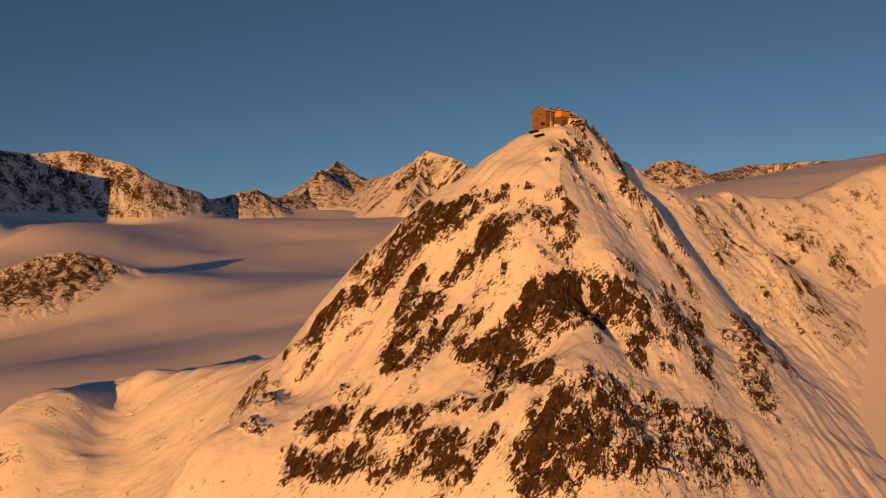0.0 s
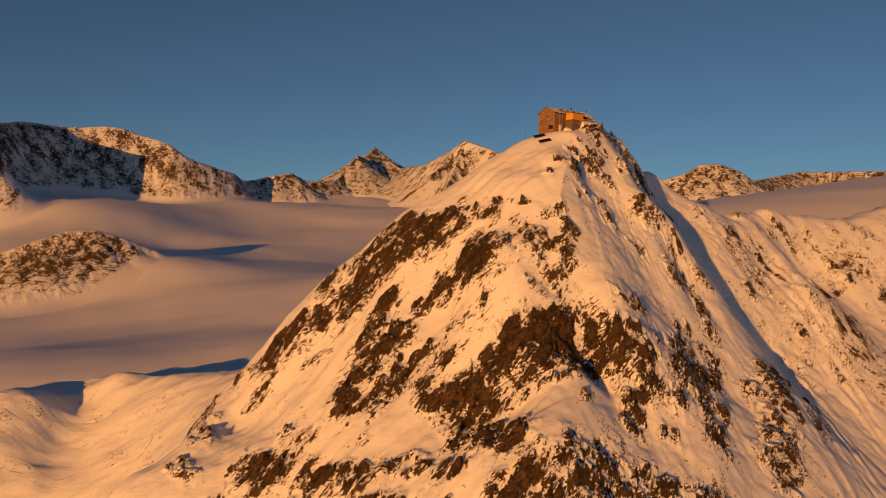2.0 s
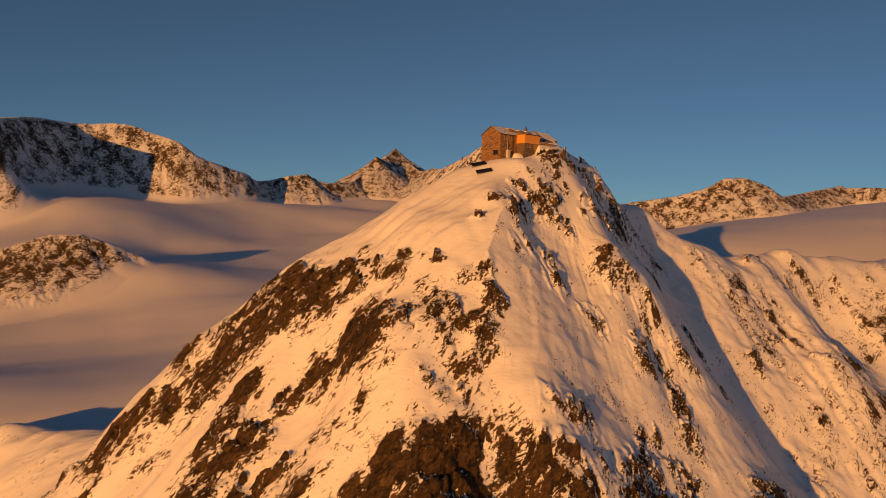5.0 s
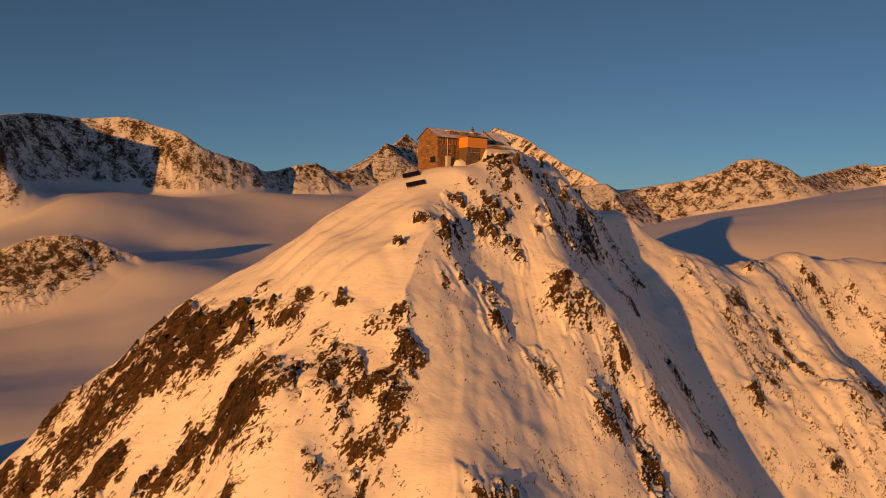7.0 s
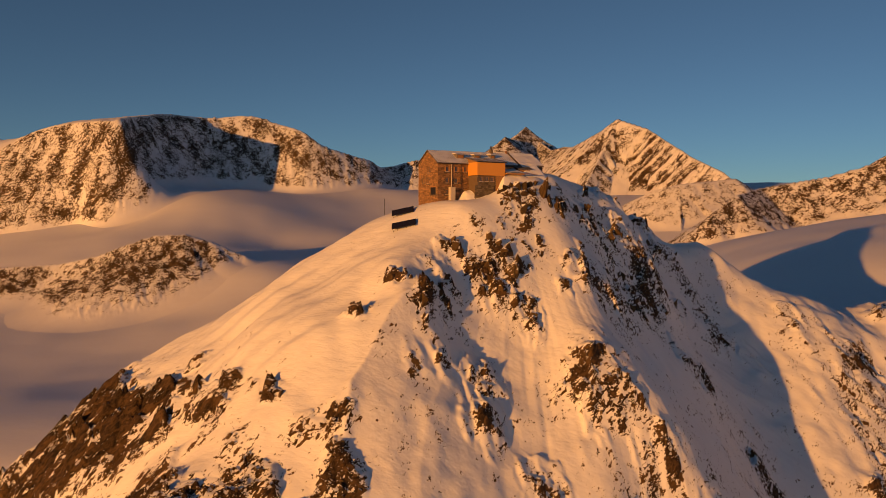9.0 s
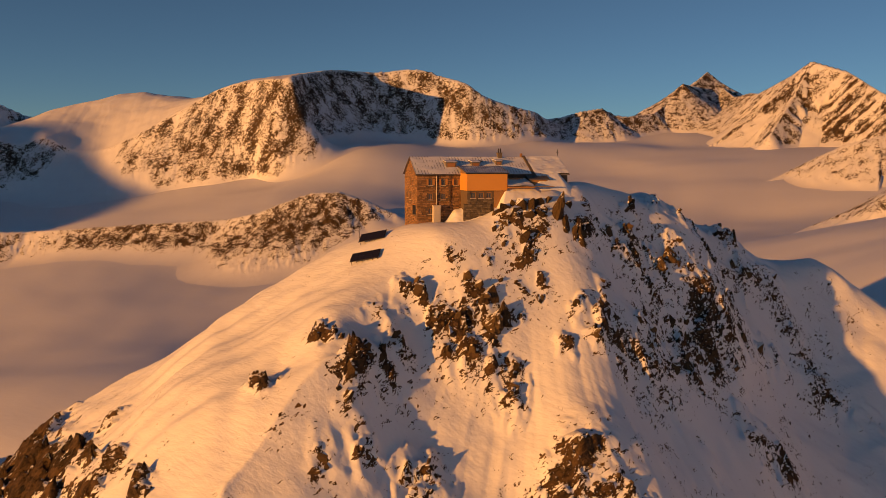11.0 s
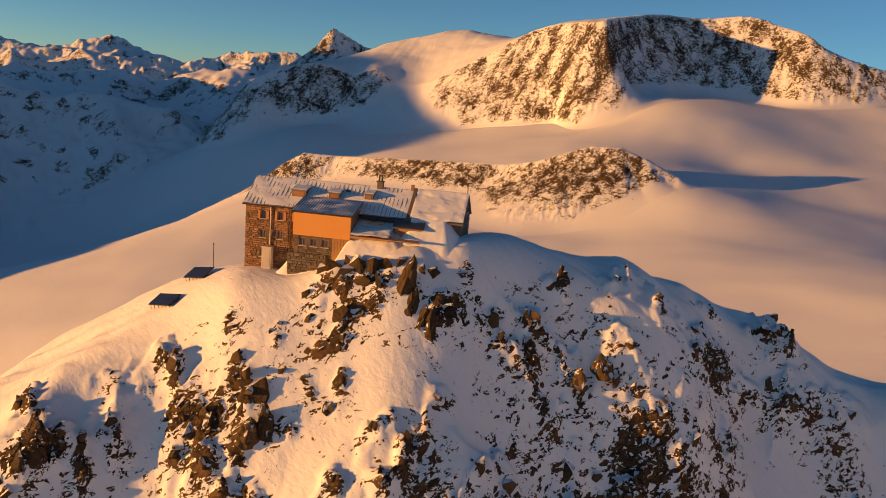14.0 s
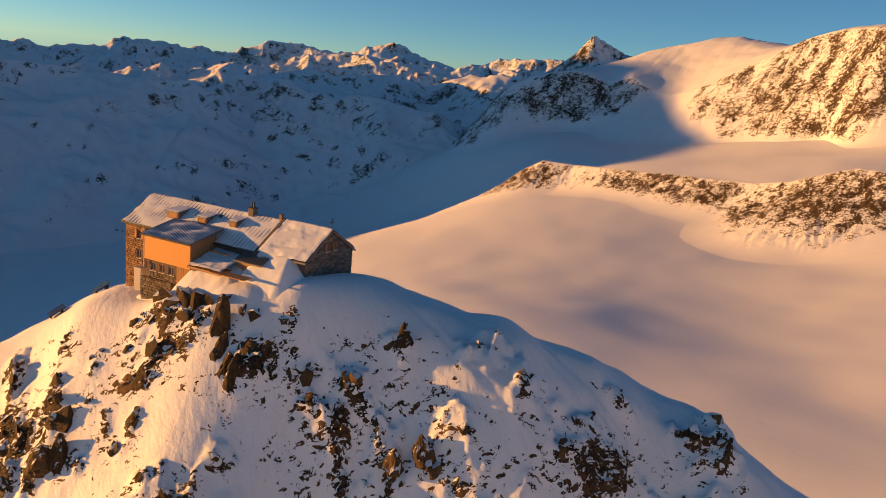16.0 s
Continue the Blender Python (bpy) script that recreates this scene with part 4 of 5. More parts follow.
range_of("rock_island", "long rock island rising out of the glacier", fan(24, 76, 760, 600, 1400, 200, 2), [(KNOLL, 0.78, 0.30, 95, 0.22, 110)], 100, 0.36, -0.03, 0.0, M_ISLAND, 0.0,
         [(-600, 663, 46, 0.12), (-581, 697, 36, 0.08), (-540, 717, 34, 0.24), (-640, 652, 34, 0.12), (-689, 644, 32, 0.24), (-753, 647, 34, 0.24), (-793, 628, 30, 0.22), (-863, 632, 44, 0.28), (-930, 607, 28, 0.24), (-1088, 492, 34, 0.37), (-1060, 530, 24, 0.15),
          (-700, 628, 30, 0.32), (-745, 615, 30, 0.32), (-800, 600, 26, 0.28), (-850, 588, 32, 0.34), (-900, 575, 28, 0.28), (-1020, 530, 28, 0.26), (-575, 680, 40, 0.20), (-625, 660, 36, 0.22),
          (-980, 578, 34, -0.16), (-720, 680, 26, -0.2), (-1020, 575, 26, -0.12), (-820, 650, 20, -0.12)], (0.20, 0.64), 10.0)
SPUR = [(-1200, -1400, -330), (-1500, -1250, -210), (-1900, -1080, -150), (-2250, -760, -90), (-2420, -400, -55), (-2404, -210, -72), (-2311, 57, -112)]
SPUR_TWO = [(-2311, 57, -115), (-2605, 186, -66), (-2395, 286, -88), (-2258, 500, -100), (-2111, 669, -122), (-1960, 700, -200)]
SPUR_THREE = [(-2605, 186, -66), (-3000, 900, -40), (-2700, 1200, 10)]
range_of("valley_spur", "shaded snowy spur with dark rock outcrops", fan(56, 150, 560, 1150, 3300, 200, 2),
         [(SPUR, 0.3, 0.25, 100, 0.33), (SPUR_TWO, 0.3, 0.3, 100, 0.33), (SPUR_THREE, 0.3, 0.3, 100, 0.33)], 110, 1.0, -0.16, 34, M_HAZY)
SUNWARD = [(-2000, -1830, -170), (-2114, -1781, -50), (-2261, -1718, 40), (-2362, -1675, 80), (-2473, -1628, 120), (-2598, -1578, 165), (-2751, -1513, 235), (-3211, -1318, 240), (-3600, -1150, 170)]
range_of("sunward_mountain", "high mountain towards the sun that shades the valley", fan(106, 130, 200, 2250, 4200, 110, 2), [(SUNWARD, 0.6, 0.6, 250, 0.4)], 130, 1.2)
FAR_RANGE = [(-4400, -1200, -60), (-4470, -629, -35), (-4606, -248, 16), (-4612, 33, -6), (-4504, 262, -2), (-4374, 576, 48), (-4215, 913, 84), (-4157, 1150, 70), (-4010, 1296, 83), (-3961, 1442, 45), (-3919, 1554, 74), (-3757, 1683, 58), (-3500, 2200, 60)]
FORE_RANGE = [(-3900, -500, -130), (-3850, 0, -110), (-3700, 300, -60), (-3650, 700, -20), (-3500, 1000, 0), (-3400, 1300, 10)]
range_of("far_range", "distant blue-white range of snowy peaks", fan(48, 114, 700, 2700, 4880, 190, 2), [(FAR_RANGE, 0.4, 0.3, 150, 0.3), (FORE_RANGE, 0.4, 0.3, 150, 0.35)], 123, 1.1, -0.24, 55, M_HAZY)


# ---- building helpers ----
def part(name, bm, material, parent, label="", at=None, smooth=False):
    """One mesh object under a thing or under a part."""
    me = bpy.data.meshes.new(name)
    bmesh.ops.recalc_face_normals(bm, faces=bm.faces)
    bm.to_mesh(me)
    bm.free()
    if smooth:
        me.polygons.foreach_set("use_smooth", np.ones(len(me.polygons), dtype=bool))
    me.materials.append(material)
    ob = new(name, me)
    ob.parent = parent
    if at is not None:
        ob.matrix_basis = at
    return tagged(ob, label)


def thing(name, m, label, category, group=""):
    ob = new(name)
    ob.empty_display_size = 0.2
    ob.matrix_basis = m
    return tagged(ob, label, category, group)


def block(bm, a, b, bevel=0.0):
    """A box from corner a to corner b."""
    made = bmesh.ops.create_cube(bm, size=1.0)["verts"]
    for v in made:
        v.co = Vector([(p + q) / 2 + c * (q - p) for p, q, c in zip(a, b, v.co)])
    if bevel:
        edges = list({e for v in made for e in v.link_edges})
        bmesh.ops.bevel(bm, geom=edges, offset=bevel, segments=1, affect="EDGES")
    return bm


def boxes(*pairs, bevel=0.0):
    bm = bmesh.new()
    for a, b in pairs:
        block(bm, a, b, bevel)
    return bm


def prism(outline, x0, x1):
    """An outline in y and z, drawn out along x."""
    bm = bmesh.new()
    ends = [[bm.verts.new((x, y, z)) for y, z in outline] for x in (x0, x1)]
    n = len(outline)
    bm.faces.new(ends[0])
    bm.faces.new(ends[1][::-1])
    for k in range(n):
        bm.faces.new([ends[0][k], ends[1][k], ends[1][(k + 1) % n], ends[0][(k + 1) % n]])
    return bm


def tube(p, q, r, sides=8, r2=None):
    bm = bmesh.new()
    p, q = Vector(p), Vector(q)
    m = Matrix.Translation((p + q) / 2) @ (q - p).to_track_quat("Z", "Y").to_matrix().to_4x4()
    bmesh.ops.create_cone(bm, cap_ends=True, segments=sides, radius1=r, radius2=r if r2 is None else r2, depth=(q - p).length, matrix=m)
    return bm


def pierced(bm, x0, x1, z0, z1, y0, y1, holes):
    """A wall along x with openings (x0, x1, z0, z1) right through it."""
    xs = sorted({x0, x1, *(h[0] for h in holes), *(h[1] for h in holes)})
    zs = sorted({z0, z1, *(h[2] for h in holes), *(h[3] for h in holes)})
    for za, zb in zip(zs, zs[1:]):
        run = None
        for xa, xb in zip(xs, xs[1:]):
            solid = not any(h[0] <= (xa + xb) / 2 <= h[1] and h[2] <= (za + zb) / 2 <= h[3] for h in holes)
            if solid:
                run = (run[0], xb) if run else (xa, xb)
            if run and (not solid or xb == xs[-1]):
                block(bm, (run[0], y0, za), (run[1], y1, zb))
                run = None
    bmesh.ops.remove_doubles(bm, verts=bm.verts, dist=0.001)
    return bm


def masonry(x0, x1, z0, z1, y, holes, rnd, course=0.27, inside=None):
    """Courses of rough stones on the face of a wall that looks along -y."""
    bm = bmesh.new()
    z = z0
    while z < z1 - 0.05:
        h = min(course * rnd.uniform(0.8, 1.2), z1 - z)
        x = x0
        while x < x1 - 0.05:
            w = min(rnd.uniform(0.28, 0.75), x1 - x)
            if x1 - x - w < 0.2:
                w = x1 - x
            cx, cz = x + w / 2, z + h / 2
            if not any(a - w / 2 < cx < b + w / 2 and c - h / 2 < cz < d + h / 2 for a, b, c, d in holes) and (inside is None or inside(cx, z + h)):
                out = rnd.uniform(0.02, 0.09)
                made = bmesh.ops.create_cube(bm, size=1.0)["verts"]
                for v in made:
                    front = v.co.y < 0
                    inset = 0.025 if front else 0.0
                    v.co = Vector((cx + v.co.x * 2 * (w / 2 - 0.012 - inset), y - out if front else y + 0.02, cz + v.co.z * 2 * (h / 2 - 0.012 - inset)))
                    if front:
                        v.co += Vector((rnd.uniform(-0.015, 0.015), rnd.uniform(-0.02, 0.02), rnd.uniform(-0.015, 0.015)))
            x += w
        z += h
    return bm


# ---- materials of the hut and the rocks ----
def plain(name, color, rough=0.7, metal=0.0, grain=6.0, vary=0.25, bump=0.15, island=False, stretch=(1, 1, 1)):
    """A surface with stains and grain of its own; island: each piece has its own tone."""
    m, t, b = nodes_of(name)
    co = t.nodes.new("ShaderNodeTexCoord").outputs["Object"]
    mp = add(t, "ShaderNodeMapping")
    mp.inputs["Scale"].default_value = stretch
    t.links.new(co, mp.inputs["Vector"])
    big, small = noise_node(t, mp.outputs[0], grain * 0.15, 4, 0.6), noise_node(t, mp.outputs[0], grain, 6, 0.65)
    lo, hi = tuple(c * (1 - vary) for c in color), tuple(min(1, c * (1 + vary)) for c in color)
    col = mixed(t, maths(t, "ADD", maths(t, "MULTIPLY", big, 0.5), maths(t, "MULTIPLY", small, 0.5)), lo, hi)
    if island:
        r = t.nodes.new("ShaderNodeNewGeometry").outputs["Random Per Island"]
        col = mixed(t, 0.75, col, ramp(t, r, (0.0, tuple(c * 0.45 for c in color)), (0.5, color), (1.0, tuple(min(1, c * 1.5) for c in color))))
    t.links.new(col, b.inputs["Base Color"])
    b.inputs["Roughness"].default_value, b.inputs["Metallic"].default_value = rough, metal
    b.inputs["Specular IOR Level"].default_value = 0.3
    bumped(t, b, small, bump, 0.03)
    return m


def snow_capped(name, dark, light):
    """Broken rock that holds snow on its upper faces."""
    m, t, b = nodes_of(name)
    geo = t.nodes.new("ShaderNodeNewGeometry")
    info = t.nodes.new("ShaderNodeObjectInfo").outputs["Random"]
    sep = t.nodes.new("ShaderNodeSeparateXYZ")
    t.links.new(geo.outputs["True Normal"], sep.inputs[0])
    n1, n2 = noise_node(t, geo.outputs["Position"], 1.3, 6, 0.65), noise_node(t, geo.outputs["Position"], 3.5, 8, 0.72)
    up = maths(t, "ADD", sep.outputs[2], maths(t, "MULTIPLY", maths(t, "SUBTRACT", n1, 0.5), 0.9))
    mask = ramp(t, up, (0.58, (0, 0, 0)), (0.64, (1, 1, 1)))
    tone = maths(t, "ADD", maths(t, "MULTIPLY", n2, 0.7), maths(t, "MULTIPLY", maths(t, "ADD", info, geo.outputs["Random Per Island"]), 0.2))
    rock = ramp(t, tone, (0.36, dark), (0.55, tuple((p + q) / 2 for p, q in zip(dark, light))), (0.8, light))
    t.links.new(mixed(t, mask, rock, SNOW), b.inputs["Base Color"])
    b.inputs["Roughness"].default_value = 0.85
    b.inputs["Specular IOR Level"].default_value = 0.2
    bumped(t, b, n2, 0.9, 0.25)
    return m


M_ROCK = snow_capped("broken_gneiss", (0.016, 0.011, 0.007), (0.145, 0.092, 0.046))
M_STONE = plain("hut_masonry", (0.26, 0.145, 0.08), 0.85, 0, 5, 0.4, 0.4, True)
M_CORE = plain("mortar", (0.13, 0.09, 0.065), 0.9, 0, 8, 0.3, 0.3)
M_DRY = plain("dry_stone", (0.15, 0.12, 0.09), 0.9, 0, 5, 0.4, 0.4, True)
M_ORANGE = plain("ochre_panel", (0.62, 0.29, 0.085), 0.55, 0, 3, 0.10, 0.05)
M_PLANK = plain("weathered_planks", (0.30, 0.16, 0.075), 0.75, 0, 9, 0.35, 0.3, True, (1, 1, 0.12))
M_GREY_WOOD = plain("grey_shingles", (0.20, 0.165, 0.135), 0.85, 0, 9, 0.4, 0.4, True)
M_ROOF = plain("sheet_metal_roof", (0.22, 0.19, 0.17), 0.45, 0.6, 4, 0.3, 0.1)
M_DARK = plain("dark_metal", (0.04, 0.04, 0.045), 0.5, 0.3, 5, 0.3, 0.1)
M_PALE = plain("pale_concrete", (0.52, 0.47, 0.42), 0.8, 0, 5, 0.2, 0.2)
M_FRAME = plain("window_wood", (0.34, 0.16, 0.07), 0.6, 0, 12, 0.25, 0.2)
M_SHUTTER = plain("shutter_paint", (0.42, 0.20, 0.08), 0.6, 0, 12, 0.25, 0.2)
M_CLOSED = plain("black_shutter", (0.012, 0.012, 0.013), 0.6, 0, 6, 0.3, 0.1)
M_CELL = plain("solar_cells", (0.02, 0.018, 0.03), 0.25, 0.2, 3, 0.3, 0.02)
M_SNOWPACK = snowfield("packed_snow")
glass, _, gb = nodes_of("window_glass")
gb.inputs["Base Color"].default_value = (0.09, 0.10, 0.11, 1)
gb.inputs["Roughness"].default_value = 0.08
gb.inputs["Specular IOR Level"].default_value = 0.8
M_GLASS = glass

# ---- the mountain hut ----
rnd = random.Random(7)
hut = thing("mountain_hut", pose(-5.3, -3.7, 0, 0, 0, 45), "three-storey stone mountain hut with snowy metal roof", "mountain hut")
HUT_L, HUT_W, EAVE, RIDGE, FLOOR = 25.7, 8.4, 0.0, 2.55, -9.5
SPLIT = 19.5


def window(x, z, w, h, y, parent, face=None, shutters=True):
    """A wooden window set into an opening of a wall that looks along -y."""
    turn = face or Matrix.Identity(4)
    f = part("window", boxes(((x - w / 2, y + 0.02, z - h / 2), (x - w / 2 + 0.07, y + 0.14, z + h / 2)), ((x + w / 2 - 0.07, y + 0.02, z - h / 2), (x + w / 2, y + 0.14, z + h / 2)),
                             ((x - w / 2 + 0.07, y + 0.02, z + h / 2 - 0.07), (x + w / 2 - 0.07, y + 0.14, z + h / 2)), ((x - w / 2 + 0.07, y + 0.02, z - h / 2), (x + w / 2 - 0.07, y + 0.14, z - h / 2 + 0.07)),
                             ((x - 0.025, y + 0.03, z - h / 2 + 0.07), (x + 0.025, y + 0.13, z + h / 2 - 0.07))), M_FRAME, parent, "brown wooden window frame", turn)
    part("pane", boxes(((x - w / 2 + 0.07, y + 0.075, z - h / 2 + 0.07), (x + w / 2 - 0.07, y + 0.09, z + h / 2 - 0.07))), M_GLASS, f, "dark reflecting pane")
    part("sill", boxes(((x - w / 2 - 0.08, y - 0.14, z - h / 2 - 0.08), (x + w / 2 + 0.08, y + 0.10, z - h / 2)), bevel=0.015), M_PALE, f)
    if shutters:
        for s in (-1, 1):
            a = x + s * (w / 2 + 0.02)
            part("shutter", boxes(((min(a, a + s * 0.3), y - 0.13, z - h / 2), (max(a, a + s * 0.3), y - 0.09, z + h / 2))), M_SHUTTER, f, "rust-brown wooden shutter")


# front wall, beside and behind the annex
FRONT = [(2.2, -1.3), (4.3, -1.3), (6.4, -1.3), (2.2, -3.6), (4.3, -3.6), (2.2, -5.9)]
holes = [(x - 0.36, x + 0.36, z - 0.5, z + 0.5) for x, z in FRONT]
wall = part("wall", pierced(bmesh.new(), 0, HUT_L, FLOOR, EAVE, 0, 0.5, holes), M_CORE, hut, "front wall of brown rubble stone")
tagged(part("masonry", masonry(0, 7.3, -8.6, EAVE - 0.05, 0.0, [(a - 0.02, b + 0.02, c - 0.1, d + 0.02) for a, b, c, d in holes], rnd), M_STONE, wall, "coursed reddish-brown rubble stones"), kind="stuff")
for x, z in FRONT:
    window(x, z, 0.72, 1.0, 0.02, hut, None, z > -2)
part("wall", boxes(((0, HUT_W - 0.5, FLOOR), (HUT_L, HUT_W, EAVE))), M_CORE, hut, "rear stone wall")

# west gable: its face looks along -x of the hut
west = Matrix.Rotation(radians(-90), 4, "Z") @ Matrix.Translation((-HUT_W, 0, 0))
GABLE = [(HUT_W - 3.9, -1.5, 0.7, 1.0), (HUT_W - 4.2, -3.7, 0.7, 1.0), (HUT_W - 6.2, -3.6, 0.5, 0.8)]
opening = (HUT_W - 3.0, HUT_W - 0.9, -6.5, -5.0)
gholes = [(x - w / 2, x + w / 2, z - h / 2, z + h / 2) for x, z, w, h in GABLE] + [opening]
gable = part("gable_wall", pierced(bmesh.new(), 0.5, HUT_W - 0.5, FLOOR, EAVE, 0, 0.5, gholes), M_CORE, hut, "brown stone gable wall", west)


def under_roof(x, z):
    return z < EAVE + (1 - abs(x - HUT_W / 2) / (HUT_W / 2)) * RIDGE - 0.1


tagged(part("masonry", masonry(0, HUT_W, -8.8, RIDGE, 0.0, [(a - 0.02, b + 0.02, c - 0.1, d + 0.02) for a, b, c, d in gholes], rnd, 0.27, under_roof), M_STONE, gable, "coursed reddish-brown rubble stones"), kind="stuff")
tip = prism([(0.02, EAVE), (HUT_W - 0.02, EAVE), (HUT_W / 2, RIDGE - 0.02)], 0.0, 0.5)
part("gable_top", tip, M_CORE, hut)
for x, z, w, h in GABLE:
    window(x, z, w, h, 0.02, hut, west, False)
part("window_shutter", boxes(((opening[0], 0.06, opening[2]), (opening[1], 0.14, opening[3]))), M_CLOSED, gable, "large black closed shutter")
part("lintel", boxes(((opening[0] - 0.2, -0.10, opening[3]), (opening[1] + 0.2, 0.1, opening[3] + 0.18)), bevel=0.02), M_FRAME, gable)

# east gable of grey shingles, half buried
east = Matrix.Translation((HUT_L, 0, 0)) @ Matrix.Rotation(radians(90), 4, "Z")
eg = part("gable_wall", pierced(bmesh.new(), 0.5, HUT_W - 0.5, FLOOR, EAVE, 0.0, 0.45, []), M_CORE, hut, "weathered grey east gable", east)
part("gable_top", prism([(0.02, EAVE), (HUT_W - 0.02, EAVE), (HUT_W / 2, RIDGE - 0.02)], HUT_L - 0.45, HUT_L), M_CORE, hut)
tagged(part("shingles", masonry(0, HUT_W, -4.0, RIDGE, 0.0, [(3.2, 3.9, 0.5, 1.4), (4.5, 5.2, 0.5, 1.4)], rnd, 0.2, under_roof), M_GREY_WOOD, eg, "weathered grey wooden shingles"), kind="stuff")
for x in (3.55, 4.85):
    window(x, 0.95, 0.6, 0.85, -0.12, hut, east, False)

# roof: two slopes of sheet metal with standing seams, on either side of the fire wall
rise = RIDGE / (HUT_W / 2)
for x0, x1, name in ((-0.3, SPLIT - 0.2, "roof"), (SPLIT + 0.2, HUT_L + 0.25, "roof")):
    out = [(-0.35, -0.35 * rise - 0.02), (HUT_W / 2, RIDGE - 0.02), (HUT_W + 0.35, -0.35 * rise - 0.02), (HUT_W + 0.35, -0.35 * rise + 0.13), (HUT_W / 2, RIDGE + 0.14), (-0.35, -0.35 * rise + 0.13)]
    roof = part(name, prism(out, x0, x1), M_ROOF, hut, "grey standing-seam metal roof")
    bm = bmesh.new()
    x = x0 + 0.1
    while x < x1 - 0.05:
        for side in (-1, 1):
            mid = HUT_W / 2
            made = bmesh.ops.create_cube(bm, size=1.0)["verts"]
            for v in made:
                far = (HUT_W / 2 + 0.33) if v.co.y > 0 else 0.02
                v.co = Vector((x + v.co.x * 0.05, mid + side * far, RIDGE + 0.14 - far * rise + (0.055 if v.co.z > 0 else -0.01)))
        x += 0.5
    part("seams", bm, M_ROOF, roof, "raised metal seams")
part("fire_wall", prism([(-0.5, -0.55), (-0.5, -0.1), (HUT_W / 2, RIDGE + 0.40), (HUT_W + 0.5, -0.1), (HUT_W + 0.5, -0.55), (HUT_W / 2, RIDGE - 0.1)], SPLIT - 0.2, SPLIT + 0.2), M_DRY, hut, "raised grey stone fire wall")
part("gutter", tube((-0.3, -0.42, -0.2), (SPLIT - 0.3, -0.42, -0.2), 0.07), M_DARK, hut, "dark metal eaves gutter")
for x, z in ((3.15, -4.95), (5.35, -5.6)):
    pipe = part("downpipe", tube((x, -0.17, z), (x, -0.17, -0.25), 0.075 if x < 4 else 0.05, 10), M_PALE if x < 4 else M_DARK, hut, "vertical downpipe")
    for k in range(3):
        part("bracket", boxes(((x - 0.1, -0.2, -1.2 - 1.5 * k), (x + 0.1, 0.0, -1.14 - 1.5 * k))), M_DARK, pipe)


def snow_cover(x0, x1, y0, y1, top, thick, seed, gap):
    """Snow lying on a surface: its height over it, uneven and with bare patches where it sinks below."""
    nxs, nys = int((x1 - x0) / 0.12), int((y1 - y0) / 0.12)
    gx, gy = np.meshgrid(np.linspace(x0, x1, nxs), np.linspace(y0, y1, nys))
    h = thick * (0.8 * fbm(gx / 2.6, gy / 1.3, 3, seed) + gap) + 0.02
    edge = np.minimum(np.minimum(gx - x0, x1 - gx), np.minimum(gy - y0, y1 - gy))
    h = np.minimum(h, thick * 1.6) - 0.25 * thick * step(edge, 0.25, 0.0)
    return gx, gy, top(gx, gy) + h


def on_roof(x, y):
    return RIDGE + 0.145 - np.abs(y - HUT_W / 2) * rise


for x0, x1, thick, seed, gap in ((-0.28, SPLIT - 0.22, 0.07, 3, 0.4), (SPLIT + 0.22, HUT_L + 0.22, 0.16, 4, 1.3)):
    sx, sy, sz = snow_cover(x0, x1, -0.33, HUT_W + 0.3, on_roof, thick, seed, gap)
    tagged(sheet("roof_snow", sx, sy, sz, M_SNOWPACK, None, hut), "wind-packed snow on the roof")

# dormers and the hatch on the front slope
for x, w, y0, h in ((6.0, 1.7, 1.3, 0.85), (10.2, 1.3, 1.5, 0.75), (14.3, 1.0, 1.9, 0.7)):
    z0 = RIDGE + 0.12 - (HUT_W / 2 - y0) * rise
    back = y0 + (h + 0.08) / (rise - 0.12)
    d = part("dormer", prism([(y0, z0 - 0.15), (y0, z0 + h), (back, z0 + h + 0.12 * (back - y0)), (back, z0 + (back - y0) * rise - 0.2)], x - w / 2, x + w / 2), M_GREY_WOOD, hut, "small grey shed dormer with snow on top")
    part("dormer_roof", prism([(y0 - 0.2, z0 + h - 0.02), (back + 0.1, z0 + h + 0.12 * (back - y0)), (back + 0.1, z0 + h + 0.12 * (back - y0) + 0.1), (y0 - 0.2, z0 + h + 0.08)], x - w / 2 - 0.15, x + w / 2 + 0.15), M_ROOF, d)
    part("dormer_window", boxes(((x - w / 2 + 0.2, y0 - 0.03, z0 + 0.2), (x + w / 2 - 0.2, y0 + 0.03, z0 + h - 0.12))), M_FRAME, d, "closed wooden dormer hatch")
    part("dormer_snow", prism([(y0 - 0.12, z0 + h + 0.08), (back, z0 + h + 0.12 * (back - y0) + 0.10), (back, z0 + h + 0.12 * (back - y0) + 0.2), (y0 + 0.1, z0 + h + 0.19)], x - w / 2 - 0.08, x + w / 2 + 0.08), M_SNOWPACK, d)
chimney = part("chimney", boxes(((14.8, 3.75, 2.2), (15.5, 4.45, 3.3)), ((14.7, 3.65, 3.3), (15.6, 4.55, 3.42)), bevel=0.02), M_DRY, hut, "stone chimney with two dark pots")
for x in (14.98, 15.32):
    part("chimney_pot", tube((x, 4.1, 3.41), (x, 4.1, 4.1), 0.12, 10, 0.09), M_DARK, chimney)
part("vent", boxes(((18.9, 4.0, 2.5), (19.25, 4.4, 3.3)), bevel=0.02), M_STONE, hut)
cross = part("roof_cross", boxes(((HUT_L - 0.04, 4.16, 2.6), (HUT_L + 0.04, 4.24, 4.0)), ((HUT_L - 0.04, 3.85, 3.5), (HUT_L + 0.04, 4.55, 3.58))), M_DARK, hut, "thin metal cross on the gable")

